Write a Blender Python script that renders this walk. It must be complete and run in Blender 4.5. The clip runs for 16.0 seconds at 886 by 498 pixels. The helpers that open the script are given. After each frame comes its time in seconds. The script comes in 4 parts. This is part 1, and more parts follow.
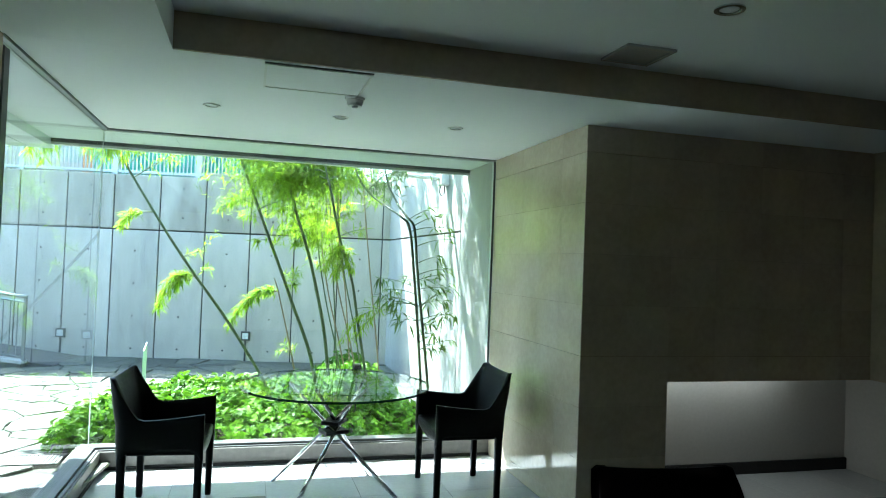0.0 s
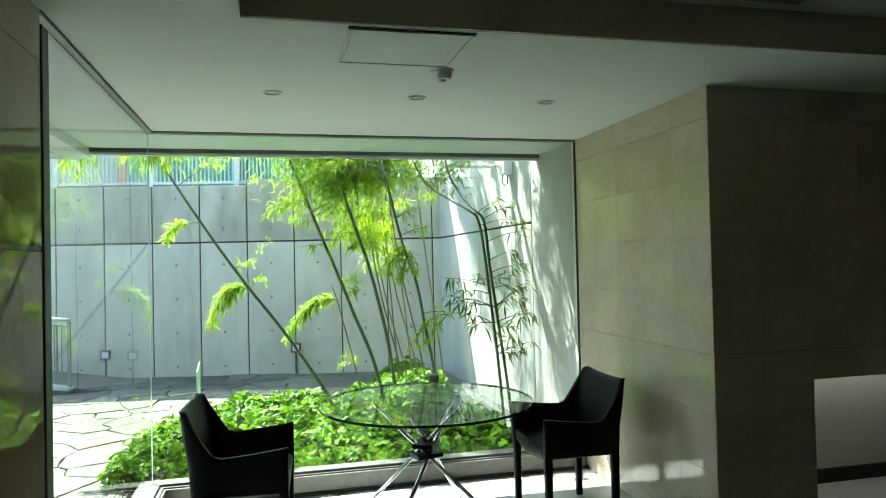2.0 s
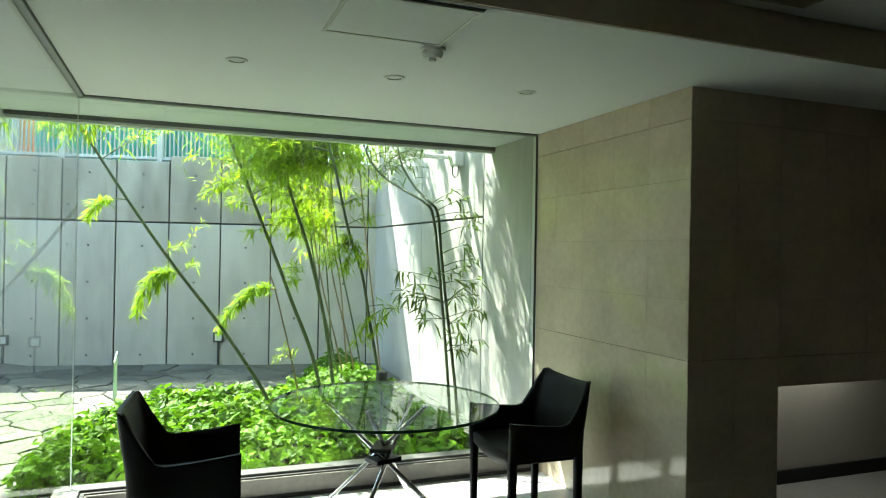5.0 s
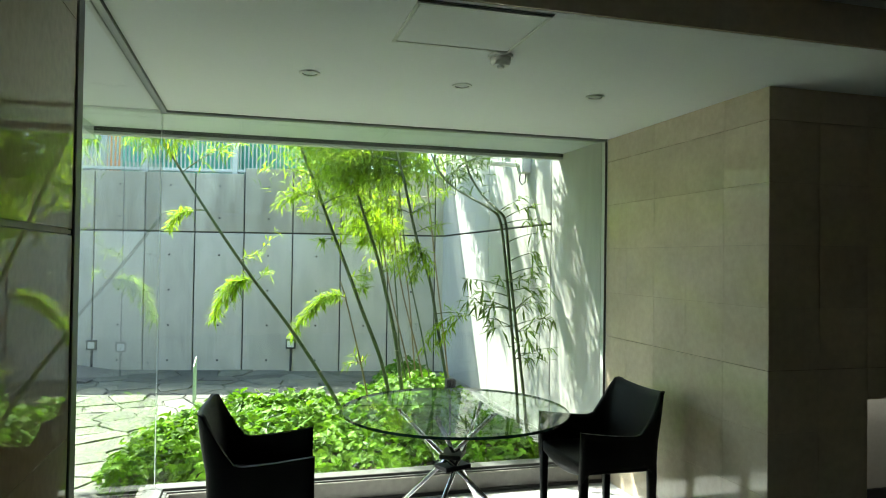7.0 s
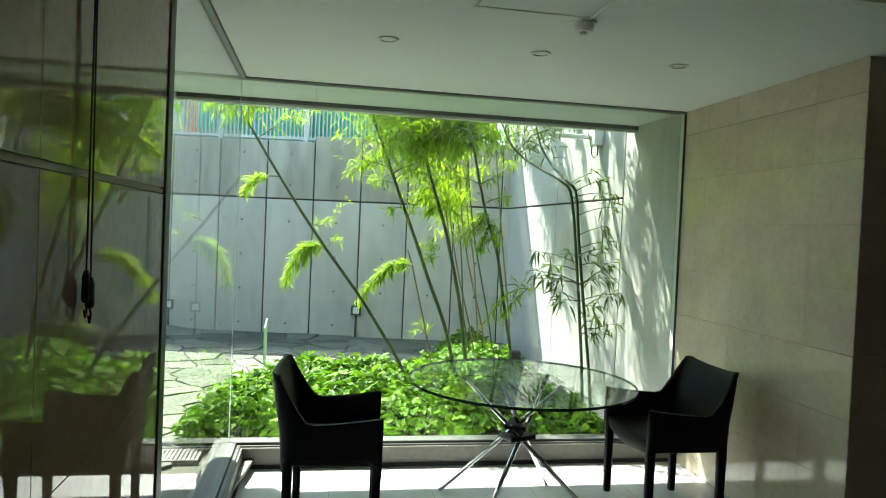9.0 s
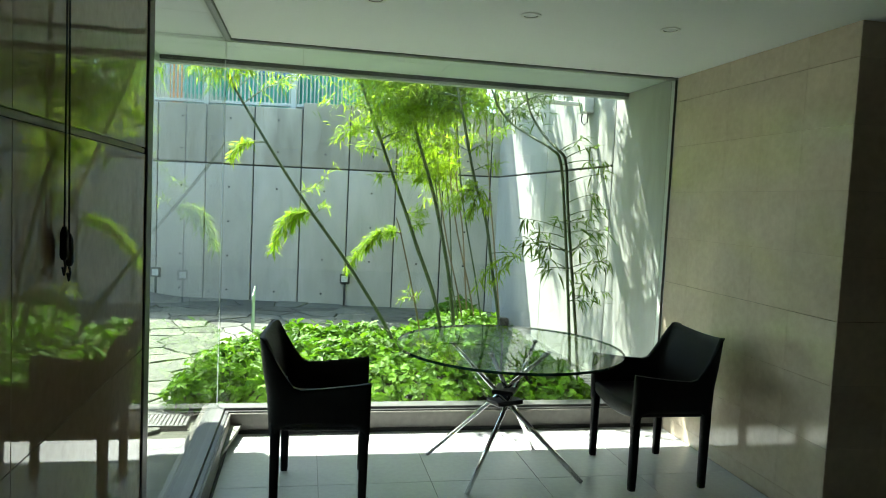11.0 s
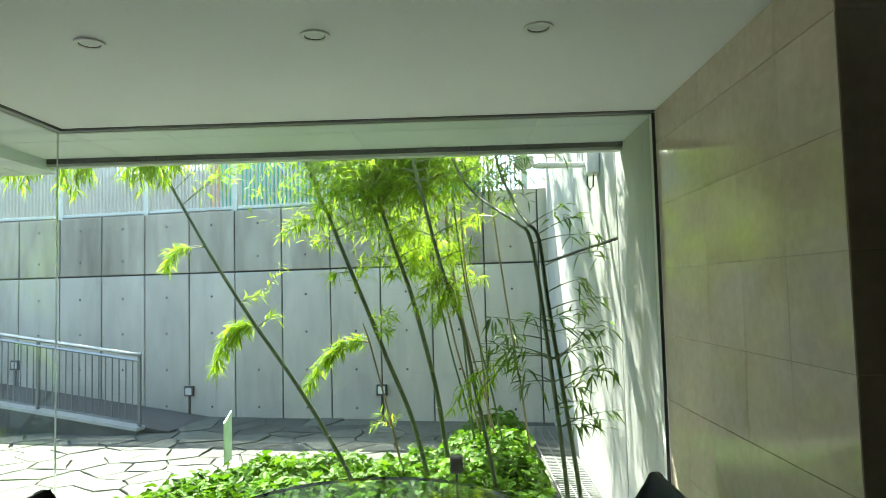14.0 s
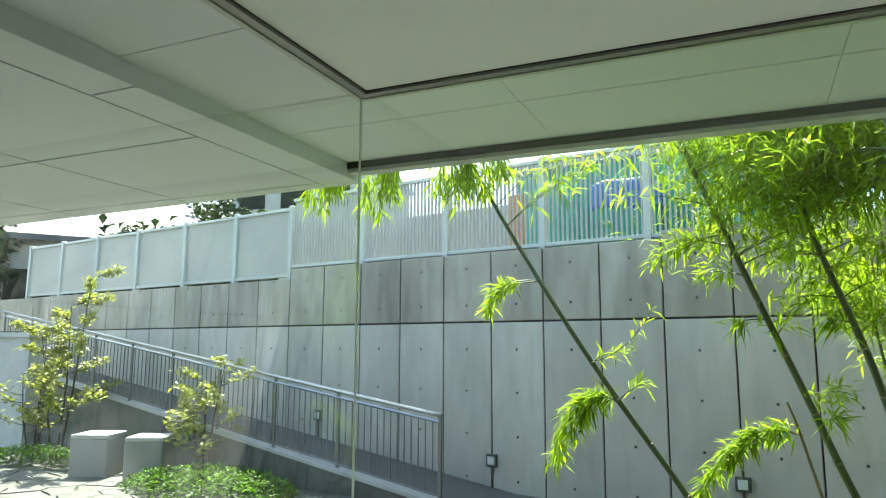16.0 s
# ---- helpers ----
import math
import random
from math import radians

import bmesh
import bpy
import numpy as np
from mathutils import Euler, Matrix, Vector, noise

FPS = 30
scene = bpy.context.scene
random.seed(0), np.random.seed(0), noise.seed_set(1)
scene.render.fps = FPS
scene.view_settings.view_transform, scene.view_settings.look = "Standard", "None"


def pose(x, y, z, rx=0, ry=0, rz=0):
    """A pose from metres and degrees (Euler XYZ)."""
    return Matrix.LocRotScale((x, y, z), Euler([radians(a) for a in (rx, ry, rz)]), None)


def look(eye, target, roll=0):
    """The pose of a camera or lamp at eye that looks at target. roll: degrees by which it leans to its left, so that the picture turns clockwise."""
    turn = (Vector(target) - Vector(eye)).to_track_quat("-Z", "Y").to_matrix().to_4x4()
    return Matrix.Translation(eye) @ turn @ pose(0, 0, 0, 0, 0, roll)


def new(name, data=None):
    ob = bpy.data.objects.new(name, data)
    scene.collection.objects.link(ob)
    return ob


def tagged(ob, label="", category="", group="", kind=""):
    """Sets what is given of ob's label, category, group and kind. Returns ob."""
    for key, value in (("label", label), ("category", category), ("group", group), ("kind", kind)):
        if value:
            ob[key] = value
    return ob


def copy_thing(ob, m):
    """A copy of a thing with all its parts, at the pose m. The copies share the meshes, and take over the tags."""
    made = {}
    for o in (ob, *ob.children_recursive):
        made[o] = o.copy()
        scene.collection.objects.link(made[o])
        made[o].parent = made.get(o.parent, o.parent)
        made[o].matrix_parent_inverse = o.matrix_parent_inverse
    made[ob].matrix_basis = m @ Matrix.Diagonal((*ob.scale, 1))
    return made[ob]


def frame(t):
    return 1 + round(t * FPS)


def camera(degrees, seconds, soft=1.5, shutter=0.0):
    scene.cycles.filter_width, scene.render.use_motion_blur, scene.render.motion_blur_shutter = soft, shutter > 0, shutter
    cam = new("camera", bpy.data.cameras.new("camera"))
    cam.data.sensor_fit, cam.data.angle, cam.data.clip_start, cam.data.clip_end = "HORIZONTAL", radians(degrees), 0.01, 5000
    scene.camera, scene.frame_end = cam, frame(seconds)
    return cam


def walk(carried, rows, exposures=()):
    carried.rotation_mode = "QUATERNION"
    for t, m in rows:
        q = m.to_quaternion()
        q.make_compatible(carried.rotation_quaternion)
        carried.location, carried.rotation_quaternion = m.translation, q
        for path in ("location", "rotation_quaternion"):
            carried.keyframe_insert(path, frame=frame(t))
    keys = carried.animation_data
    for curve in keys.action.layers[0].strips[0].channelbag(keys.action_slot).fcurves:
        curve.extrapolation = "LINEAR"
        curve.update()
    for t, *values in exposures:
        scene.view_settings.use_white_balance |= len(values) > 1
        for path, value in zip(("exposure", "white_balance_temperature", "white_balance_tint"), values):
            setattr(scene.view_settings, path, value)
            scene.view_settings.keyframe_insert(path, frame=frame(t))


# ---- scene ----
cam = camera(65.5, 16.0, soft=1.0)
PATH = [
    (0, (-0.153, 1.229, 1.542), (0.388, 3.154, 1.587), 2.2),
    (0.5, (-0.139, 1.376, 1.537), (0.21, 3.345, 1.544), 1.4),
    (1, (-0.242, 1.536, 1.549), (0.27, 3.469, 1.601), -0.5),
    (1.5, (-0.328, 1.692, 1.539), (0.164, 3.63, 1.57), 0.2),
    (2, (-0.402, 1.867, 1.538), (0.071, 3.81, 1.575), -1.3),
    (2.5, (-0.454, 1.969, 1.546), (0.056, 3.902, 1.595), 1.4),
    (3, (-0.498, 2.027, 1.558), (0.039, 3.952, 1.628), -1.2),
    (5.3, (-0.633, 2.217, 1.552), (0.085, 4.084, 1.541), 1.3),
    (5.5, (-0.627, 2.236, 1.546), (0.028, 4.125, 1.508), 0.6),
    (6, (-0.628, 2.223, 1.551), (-0.055, 4.139, 1.515), 0.6),
    (6.5, (-0.637, 2.195, 1.55), (-0.085, 4.117, 1.571), 0.9),
    (7, (-0.644, 2.175, 1.543), (-0.115, 4.103, 1.576), 0.8),
    (7.5, (-0.656, 2.179, 1.54), (-0.151, 4.114, 1.56), 1.4),
    (8, (-0.661, 2.171, 1.532), (-0.211, 4.119, 1.535), 1.7),
    (8.5, (-0.677, 2.175, 1.528), (-0.285, 4.136, 1.499), 1.5),
    (9, (-0.694, 2.194, 1.525), (-0.336, 4.161, 1.474), 2.5),
    (11.5, (-0.673, 2.221, 1.489), (-0.252, 4.171, 1.349), 2.7),
    (12, (-0.474, 2.253, 1.481), (0.045, 4.184, 1.43), 1.6),
    (12.5, (0.016, 2.31, 1.479), (0.409, 4.267, 1.369), 3.2),
    (13, (0.424, 2.542, 1.52), (0.81, 4.503, 1.596), 2.7),
    (13.5, (0.706, 2.812, 1.547), (0.875, 4.804, 1.618), 1.5),
    (14, (0.821, 3.263, 1.567), (0.772, 5.259, 1.688), -1.5),
    (14.5, (0.783, 3.746, 1.562), (0.441, 5.703, 1.797), -2.7),
    (15, (0.532, 4.2, 1.56), (-0.014, 6.114, 1.754), 1.3),
    (15.5, (0.249, 4.503, 1.613), (-0.334, 6.399, 1.869), 1.6),
    (16, (-0.051, 4.734, 1.585), (-0.847, 6.547, 1.869), 0.2),
]
walk(cam, [(t, look(eye, target, roll)) for t, eye, target, roll in PATH],
     exposures=((0.0, 3.28, 5500, -3), (0.6, 3.1, 5600, -3), (1.5, 2.92, 6050, -3), (2.5, 2.82, 6500, -3), (5.5, 2.82, 6650, -3), (6.5, 2.74, 6650, -3), (9.0, 2.57, 6600, -3), (12.5, 2.52, 6450, -3), (13.0, 2.54, 6600, -1), (13.5, 2.66, 6600, -1), (14.0, 2.58, 6600, 0), (15.0, 2.13, 6600, 2), (16.0, 2.14, 6700, 3)))

# ---- light ----
SUN_TO = Vector((-0.36, 0.56, 1.0)).normalized()
world = bpy.data.worlds.new("sky")
scene.world = world
world.use_nodes = True
wn = world.node_tree.nodes
sky = wn.new("ShaderNodeTexSky")
sky.sky_type, sky.sun_disc = "NISHITA", False
sky.sun_elevation = math.asin(SUN_TO.z)
sky.sun_rotation = math.atan2(SUN_TO.x, SUN_TO.y)
world.node_tree.links.new(sky.outputs[0], wn["Background"].inputs[0])
wn["Background"].inputs[1].default_value = 0.15
sun = new("sun", bpy.data.lights.new("sun", "SUN"))
sun.data.energy, sun.data.angle, sun.data.color = 5.0, radians(0.55), (1.0, 0.98, 0.94)
sun.matrix_world = look((0, 0, 20), Vector((0, 0, 20)) - SUN_TO)


# ---- materials ----
def material(name, c1, c2=None, rough=0.5, metal=0.0, grain=40.0, blotch=1.5, mix=0.5, bump=0.0, bump_scale=60.0,
             coat=0.0, spread=0.0, rough_var=0.0, stretch=(1, 1, 1), trans=0.0, island=False, spec=0.5):
    """Two scales of noise mix c1 and c2; spread varies the brightness from piece to piece."""
    m = bpy.data.materials.new(name)
    m.use_nodes = True
    n, l = m.node_tree.nodes, m.node_tree.links
    b = n["Principled BSDF"]
    c2 = c2 or tuple(0.8 * v for v in c1)
    geo = n.new("ShaderNodeNewGeometry")
    mp = n.new("ShaderNodeMapping")
    mp.inputs["Scale"].default_value = stretch
    l.new(geo.outputs["Position"], mp.inputs["Vector"])
    fine, wide = n.new("ShaderNodeTexNoise"), n.new("ShaderNodeTexNoise")
    for t, s in ((fine, grain), (wide, blotch)):
        t.inputs["Scale"].default_value, t.inputs["Detail"].default_value = s, 5.0
        l.new(mp.outputs[0], t.inputs["Vector"])
    add = n.new("ShaderNodeMath")
    add.operation = "MULTIPLY_ADD"
    add.inputs[1].default_value, add.inputs[2].default_value = mix, 0.0
    l.new(fine.outputs[0], add.inputs[0])
    add2 = n.new("ShaderNodeMath")
    add2.operation = "MULTIPLY_ADD"
    add2.inputs[1].default_value = 1.0 - mix
    l.new(wide.outputs[0], add2.inputs[0])
    l.new(add.outputs[0], add2.inputs[2])
    ramp = n.new("ShaderNodeValToRGB")
    ramp.color_ramp.elements[0].position, ramp.color_ramp.elements[1].position = 0.34, 0.66
    ramp.color_ramp.elements[0].color, ramp.color_ramp.elements[1].color = (*c2, 1), (*c1, 1)
    l.new(add2.outputs[0], ramp.inputs[0])
    colour = ramp.outputs[0]
    if spread:
        info = n.new("ShaderNodeNewGeometry" if island else "ShaderNodeObjectInfo")
        rnd = info.outputs["Random Per Island" if island else "Random"]
        rng = n.new("ShaderNodeMapRange")
        rng.inputs["To Min"].default_value, rng.inputs["To Max"].default_value = 1 - spread, 1 + spread
        l.new(rnd, rng.inputs["Value"])
        hsv = n.new("ShaderNodeHueSaturation")
        l.new(rng.outputs[0], hsv.inputs["Value"])
        l.new(colour, hsv.inputs["Color"])
        colour = hsv.outputs[0]
    l.new(colour, b.inputs["Base Color"])
    b.inputs["Roughness"].default_value, b.inputs["Metallic"].default_value = rough, metal
    b.inputs["Specular IOR Level"].default_value = spec
    if rough_var:
        rr = n.new("ShaderNodeMapRange")
        rr.inputs["To Min"].default_value, rr.inputs["To Max"].default_value = max(0.02, rough - rough_var), rough + rough_var
        l.new(wide.outputs[0], rr.inputs["Value"])
        l.new(rr.outputs[0], b.inputs["Roughness"])
    b.inputs["Coat Weight"].default_value = coat
    if bump:
        bt = n.new("ShaderNodeTexNoise")
        bt.inputs["Scale"].default_value, bt.inputs["Detail"].default_value = bump_scale, 6.0
        l.new(mp.outputs[0], bt.inputs["Vector"])
        bp = n.new("ShaderNodeBump")
        bp.inputs["Strength"].default_value, bp.inputs["Distance"].default_value = bump, 0.01
        l.new(bt.outputs[0], bp.inputs["Height"])
        l.new(bp.outputs[0], b.inputs["Normal"])
    if trans:
        out = n["Material Output"]
        tr = n.new("ShaderNodeBsdfTranslucent")
        l.new(colour, tr.inputs[0])
        ms = n.new("ShaderNodeMixShader")
        ms.inputs[0].default_value = trans
        l.new(b.outputs[0], ms.inputs[1])
        l.new(tr.outputs[0], ms.inputs[2])
        l.new(ms.outputs[0], out.inputs[0])
    return m


def pane_material(name, tint, ior=1.5, rough=0.0):
    """Thin flat glass: clear, with a mirror image that grows at grazing angles."""
    m = bpy.data.materials.new(name)
    m.use_nodes = True
    n, l = m.node_tree.nodes, m.node_tree.links
    n.remove(n["Principled BSDF"])
    tr, gl, fr, mx = (n.new("ShaderNode" + k) for k in ("BsdfTransparent", "BsdfGlossy", "Fresnel", "MixShader"))
    tr.inputs[0].default_value = (*tint, 1)
    gl.inputs["Roughness"].default_value = rough
    fr.inputs["IOR"].default_value = ior
    l.new(fr.outputs[0], mx.inputs[0])
    l.new(tr.outputs[0], mx.inputs[1])
    l.new(gl.outputs[0], mx.inputs[2])
    l.new(mx.outputs[0], n["Material Output"].inputs[0])
    return m


M_CONCRETE = material("cast_concrete", (0.56, 0.52, 0.455), (0.40, 0.372, 0.325), 0.8, grain=9, blotch=1.7, mix=0.45, bump=0.15, bump_scale=35, spread=0.07, stretch=(1, 1, 0.3))
M_CONC_TOP = material("stained_concrete", (0.48, 0.435, 0.36), (0.21, 0.185, 0.145), 0.85, grain=7, blotch=1.1, mix=0.4, bump=0.2, bump_scale=35, spread=0.08, stretch=(1, 1, 0.22))
M_SHEET = material("fence_sheet", (0.50, 0.50, 0.47), (0.42, 0.42, 0.395), 0.5, grain=14, blotch=1.5, trans=0.3)
M_JOINT = material("clear_silicone", (0.80, 0.82, 0.80), (0.72, 0.75, 0.72), 0.2, trans=0.6)
# darker tone of the cast concrete for the ramp's side
M_CONC_RAMP = material("ramp_concrete", (0.17, 0.165, 0.145), (0.08, 0.08, 0.07), 0.85, grain=9, blotch=1.5, mix=0.45, bump=0.2, bump_scale=35, stretch=(1, 1, 0.35))
M_CONC_DARK = material("joint_concrete", (0.06, 0.06, 0.06), (0.03, 0.03, 0.03), 0.9)
M_CONC_RIGHT = material("pale_concrete", (0.42, 0.415, 0.39), (0.30, 0.298, 0.28), 0.75, grain=12, blotch=1.3, mix=0.35, bump=0.1, bump_scale=40, spread=0.03, stretch=(1, 1, 0.3))
M_STONE = material("polished_limestone", (0.52, 0.435, 0.325), (0.42, 0.35, 0.26), 0.085, grain=28, blotch=3.0, mix=0.45, spread=0.045, rough_var=0.035, spec=0.62)
M_STONE_BROWN = material("polished_brown_stone", (0.43, 0.325, 0.225), (0.33, 0.25, 0.17), 0.006, grain=30, blotch=2.2, mix=0.5, spread=0.05, rough_var=0.003, spec=0.27)
M_STRIP = material("honed_brown_stone", (0.30, 0.24, 0.17), (0.23, 0.185, 0.13), 0.5, grain=30, blotch=2.2)
M_GROUT = material("stone_joint", (0.36, 0.305, 0.23), (0.29, 0.245, 0.19), 0.6)
M_CEIL = material("ceiling_paint", (0.79, 0.795, 0.80), (0.755, 0.76, 0.765), 0.85, grain=60, blotch=0.7, mix=0.3, bump=0.03, bump_scale=150)
# slightly darker tone than the lower ceiling, same roughness
M_CEIL_UP = material("coffer_ceiling_paint", (0.70, 0.695, 0.68), (0.66, 0.655, 0.64), 0.85, grain=60, blotch=0.7, mix=0.3)
M_SOFFIT = material("soffit_board", (0.68, 0.71, 0.75), (0.61, 0.64, 0.675), 0.6, grain=22, blotch=0.8, mix=0.3, spread=0.02)
M_TILE = material("pale_floor_tile", (0.50, 0.505, 0.50), (0.44, 0.445, 0.44), 0.2, grain=35, blotch=1.2, mix=0.5, spread=0.03, rough_var=0.08)
M_TILE_JOINT = material("floor_joint", (0.26, 0.26, 0.25), (0.2, 0.2, 0.19), 0.8)
M_ALU = material("satin_aluminium", (0.29, 0.295, 0.28), (0.225, 0.23, 0.22), 0.4, metal=0.3, grain=120, blotch=4, mix=0.6, rough_var=0.06)
# darker than the other aluminium, with faint random blotches
M_SILL = material("dark_sill_metal", (0.11, 0.115, 0.105), (0.08, 0.083, 0.077), 0.45, metal=0.3, grain=90, blotch=4)
M_RIM = material("pale_rim_paint", (0.52, 0.53, 0.50), (0.45, 0.46, 0.43), 0.5, grain=40, blotch=2)
M_ALU_DARK = material("dark_aluminium", (0.10, 0.10, 0.095), (0.07, 0.07, 0.068), 0.42, metal=0.6, grain=90, blotch=3)
M_STEEL = material("brushed_steel_rail", (0.42, 0.43, 0.43), (0.30, 0.31, 0.31), 0.35, metal=1.0, grain=80, blotch=3)
M_CHROME = material("chrome", (0.72, 0.73, 0.74), (0.62, 0.63, 0.64), 0.09, metal=1.0, grain=50, blotch=4, rough_var=0.04)
M_IRON = material("black_iron", (0.03, 0.03, 0.032), (0.02, 0.02, 0.022), 0.45, metal=0.3)
M_LEATHER = material("black_leather", (0.012, 0.012, 0.012), (0.008, 0.008, 0.008), 0.42, grain=90, blotch=6, mix=0.5, bump=0.2, bump_scale=260, rough_var=0.06, spec=0.10)
M_SEAM = material("leather_piping", (0.007, 0.007, 0.007), (0.005, 0.005, 0.005), 0.8, spec=0.03)
M_FLAG = material("flagstone", (0.135, 0.135, 0.110), (0.062, 0.066, 0.050), 0.75, grain=14, blotch=2.4, mix=0.5, bump=0.5, bump_scale=18, spread=0.35)
M_MORTAR = material("paving_mortar", (0.12, 0.12, 0.095), (0.07, 0.072, 0.052), 0.95, grain=60, blotch=1.5, bump=0.4, bump_scale=80)
M_ASPHALT = material("ramp_asphalt", (0.13, 0.12, 0.108), (0.085, 0.08, 0.074), 0.9, grain=150, blotch=1.5, bump=0.5, bump_scale=160)
M_EARTH = material("dark_soil", (0.05, 0.04, 0.028), (0.025, 0.02, 0.015), 0.95, grain=50, blotch=5, bump=0.6, bump_scale=60)
M_GRATE = material("galvanised_grating", (0.17, 0.17, 0.16), (0.11, 0.11, 0.105), 0.5, metal=0.4, grain=60, blotch=3)
M_CULM = material("bamboo_culm_green", (0.10, 0.13, 0.05), (0.06, 0.085, 0.03), 0.4, grain=20, blotch=3, stretch=(1, 1, 0.3))
M_CULM_TAN = material("bamboo_culm_tan", (0.28, 0.20, 0.11), (0.17, 0.12, 0.06), 0.5, grain=20, blotch=3, stretch=(1, 1, 0.3))
M_NODE = material("bamboo_node", (0.20, 0.19, 0.12), (0.12, 0.11, 0.06), 0.55)
M_BLEAF = material("bamboo_leaf", (0.36, 0.50, 0.022), (0.24, 0.38, 0.015), 0.5, grain=8, blotch=2, spread=0.3, trans=0.65, island=True)
M_BLEAF_DARK = material("bamboo_leaf_dark", (0.17, 0.27, 0.04), (0.085, 0.155, 0.022), 0.45, grain=8, blotch=2, spread=0.35, trans=0.6, island=True)
M_IVY = material("ivy_leaf", (0.14, 0.275, 0.011), (0.042, 0.115, 0.006), 0.5, grain=10, blotch=2.5, spread=0.5, trans=0.4, island=True, spec=0.22)
M_SHRUB = material("shrub_leaf", (0.38, 0.40, 0.07), (0.22, 0.26, 0.04), 0.4, grain=8, blotch=2, spread=0.35, trans=0.5, island=True)
M_BARK = material("bark", (0.10, 0.08, 0.06), (0.05, 0.04, 0.03), 0.9, bump=0.5, bump_scale=60)
M_FENCE = material("pale_grey_fence_paint", (0.42, 0.425, 0.41), (0.35, 0.355, 0.34), 0.5, grain=20, blotch=2)
M_FENCE_POST = material("pale_fence_post_paint", (0.55, 0.57, 0.54), (0.46, 0.48, 0.45), 0.5, grain=20, blotch=2)
M_TEAL = material("teal_sheet", (0.03, 0.30, 0.225), (0.02, 0.20, 0.15), 0.5, grain=4, blotch=0.7)
M_BLUE = material("blue_tarpaulin", (0.05, 0.18, 0.45), (0.03, 0.12, 0.33), 0.45, bump=0.5, bump_scale=9)
M_ORANGE = material("orange_paint", (0.62, 0.24, 0.05), (0.5, 0.19, 0.04), 0.5)
M_PALE = material("pale_render", (0.48, 0.475, 0.45), (0.38, 0.375, 0.355), 0.8, grain=6, blotch=0.6)
M_NICHE = material("grey_white_plaster", (0.56, 0.54, 0.50), (0.50, 0.48, 0.44), 0.8, grain=40, blotch=1)
# for the unseen rear wall: warm colour stands in for warm room light
M_REAR = material("warm_bounce_paint", (0.72, 0.57, 0.42), (0.66, 0.515, 0.375), 0.8, grain=40, blotch=1)
M_BALUSTER = material("dull_steel", (0.19, 0.195, 0.19), (0.13, 0.135, 0.13), 0.5, metal=0.6, grain=80, blotch=3)
M_FAR_LEAF = material("dark_tree_leaf", (0.03, 0.05, 0.018), (0.016, 0.03, 0.01), 0.6, grain=6, blotch=1, spread=0.3, trans=0.2, island=True)
M_PLASTIC = material("white_plastic", (0.72, 0.72, 0.68), (0.67, 0.67, 0.63), 0.4)
M_ROOF = material("dark_roof_tile", (0.09, 0.09, 0.095), (0.05, 0.05, 0.055), 0.6, grain=6, blotch=1)
M_CURB = material("curb_stone", (0.15, 0.143, 0.122), (0.105, 0.10, 0.086), 0.5, grain=25, blotch=2, bump=0.1)
M_BENCH = material("granite_block", (0.33, 0.33, 0.31), (0.23, 0.23, 0.22), 0.7, grain=70, blotch=2, bump=0.2)
M_BULB = material("lamp_reflector", (0.62, 0.6, 0.55), (0.5, 0.48, 0.44), 0.25, metal=0.7)
M_DARK = material("dark_recess", (0.02, 0.02, 0.02), (0.012, 0.012, 0.012), 0.8)
M_CORD = material("black_cord", (0.02, 0.018, 0.016), (0.012, 0.011, 0.01), 0.6)
M_LENS = material("frosted_cover", (0.66, 0.67, 0.66), (0.58, 0.59, 0.58), 0.4)
M_GROUND = material("distant_ground", (0.14, 0.14, 0.12), (0.08, 0.085, 0.07), 0.95, grain=3, blotch=0.2)
M_GLASS = pane_material("window_glass", (0.965, 0.985, 0.955), 2.05)
M_TABLEGLASS = pane_material("table_glass", (0.93, 0.985, 0.96), 1.8)
M_CLEAR = bpy.data.materials.new("clear_glass_side")
M_CLEAR.use_nodes = True
M_CLEAR.node_tree.nodes.remove(M_CLEAR.node_tree.nodes["Principled BSDF"])
clear = M_CLEAR.node_tree.nodes.new("ShaderNodeBsdfTransparent")
clear.inputs[0].default_value = (0.965, 0.985, 0.955, 1)
M_CLEAR.node_tree.links.new(clear.outputs[0], M_CLEAR.node_tree.nodes["Material Output"].inputs[0])
M_EDGE = material("glass_edge", (0.02, 0.05, 0.04), (0.015, 0.04, 0.03), 0.1)
M_LABEL = material("plant_label", (0.50, 0.62, 0.48), (0.43, 0.55, 0.42), 0.35, trans=0.4)
M_GLOW = bpy.data.materials.new("lit_strip")
M_GLOW.use_nodes = True
M_GLOW.node_tree.nodes["Principled BSDF"].inputs["Emission Color"].default_value = (1.0, 0.95, 0.88, 1)
M_GLOW.node_tree.nodes["Principled BSDF"].inputs["Emission Strength"].default_value = 1.5


# ---- building blocks ----
def part(name, bm, mat, parent=None, label="", m=None, smooth=False):
    me = bpy.data.meshes.new(name)
    bm.to_mesh(me)
    bm.free()
    if smooth:
        me.shade_smooth()
    me.materials.append(mat)
    ob = new(name, me)
    if parent:
        ob.parent = parent
    if m is not None:
        ob.matrix_basis = m
    if label:
        ob["label"] = label
    return ob


def thing(name, m, label, category, group=""):
    e = new(name)
    e.empty_display_size = 0.1
    e.matrix_basis = m
    return tagged(e, label, category, group)


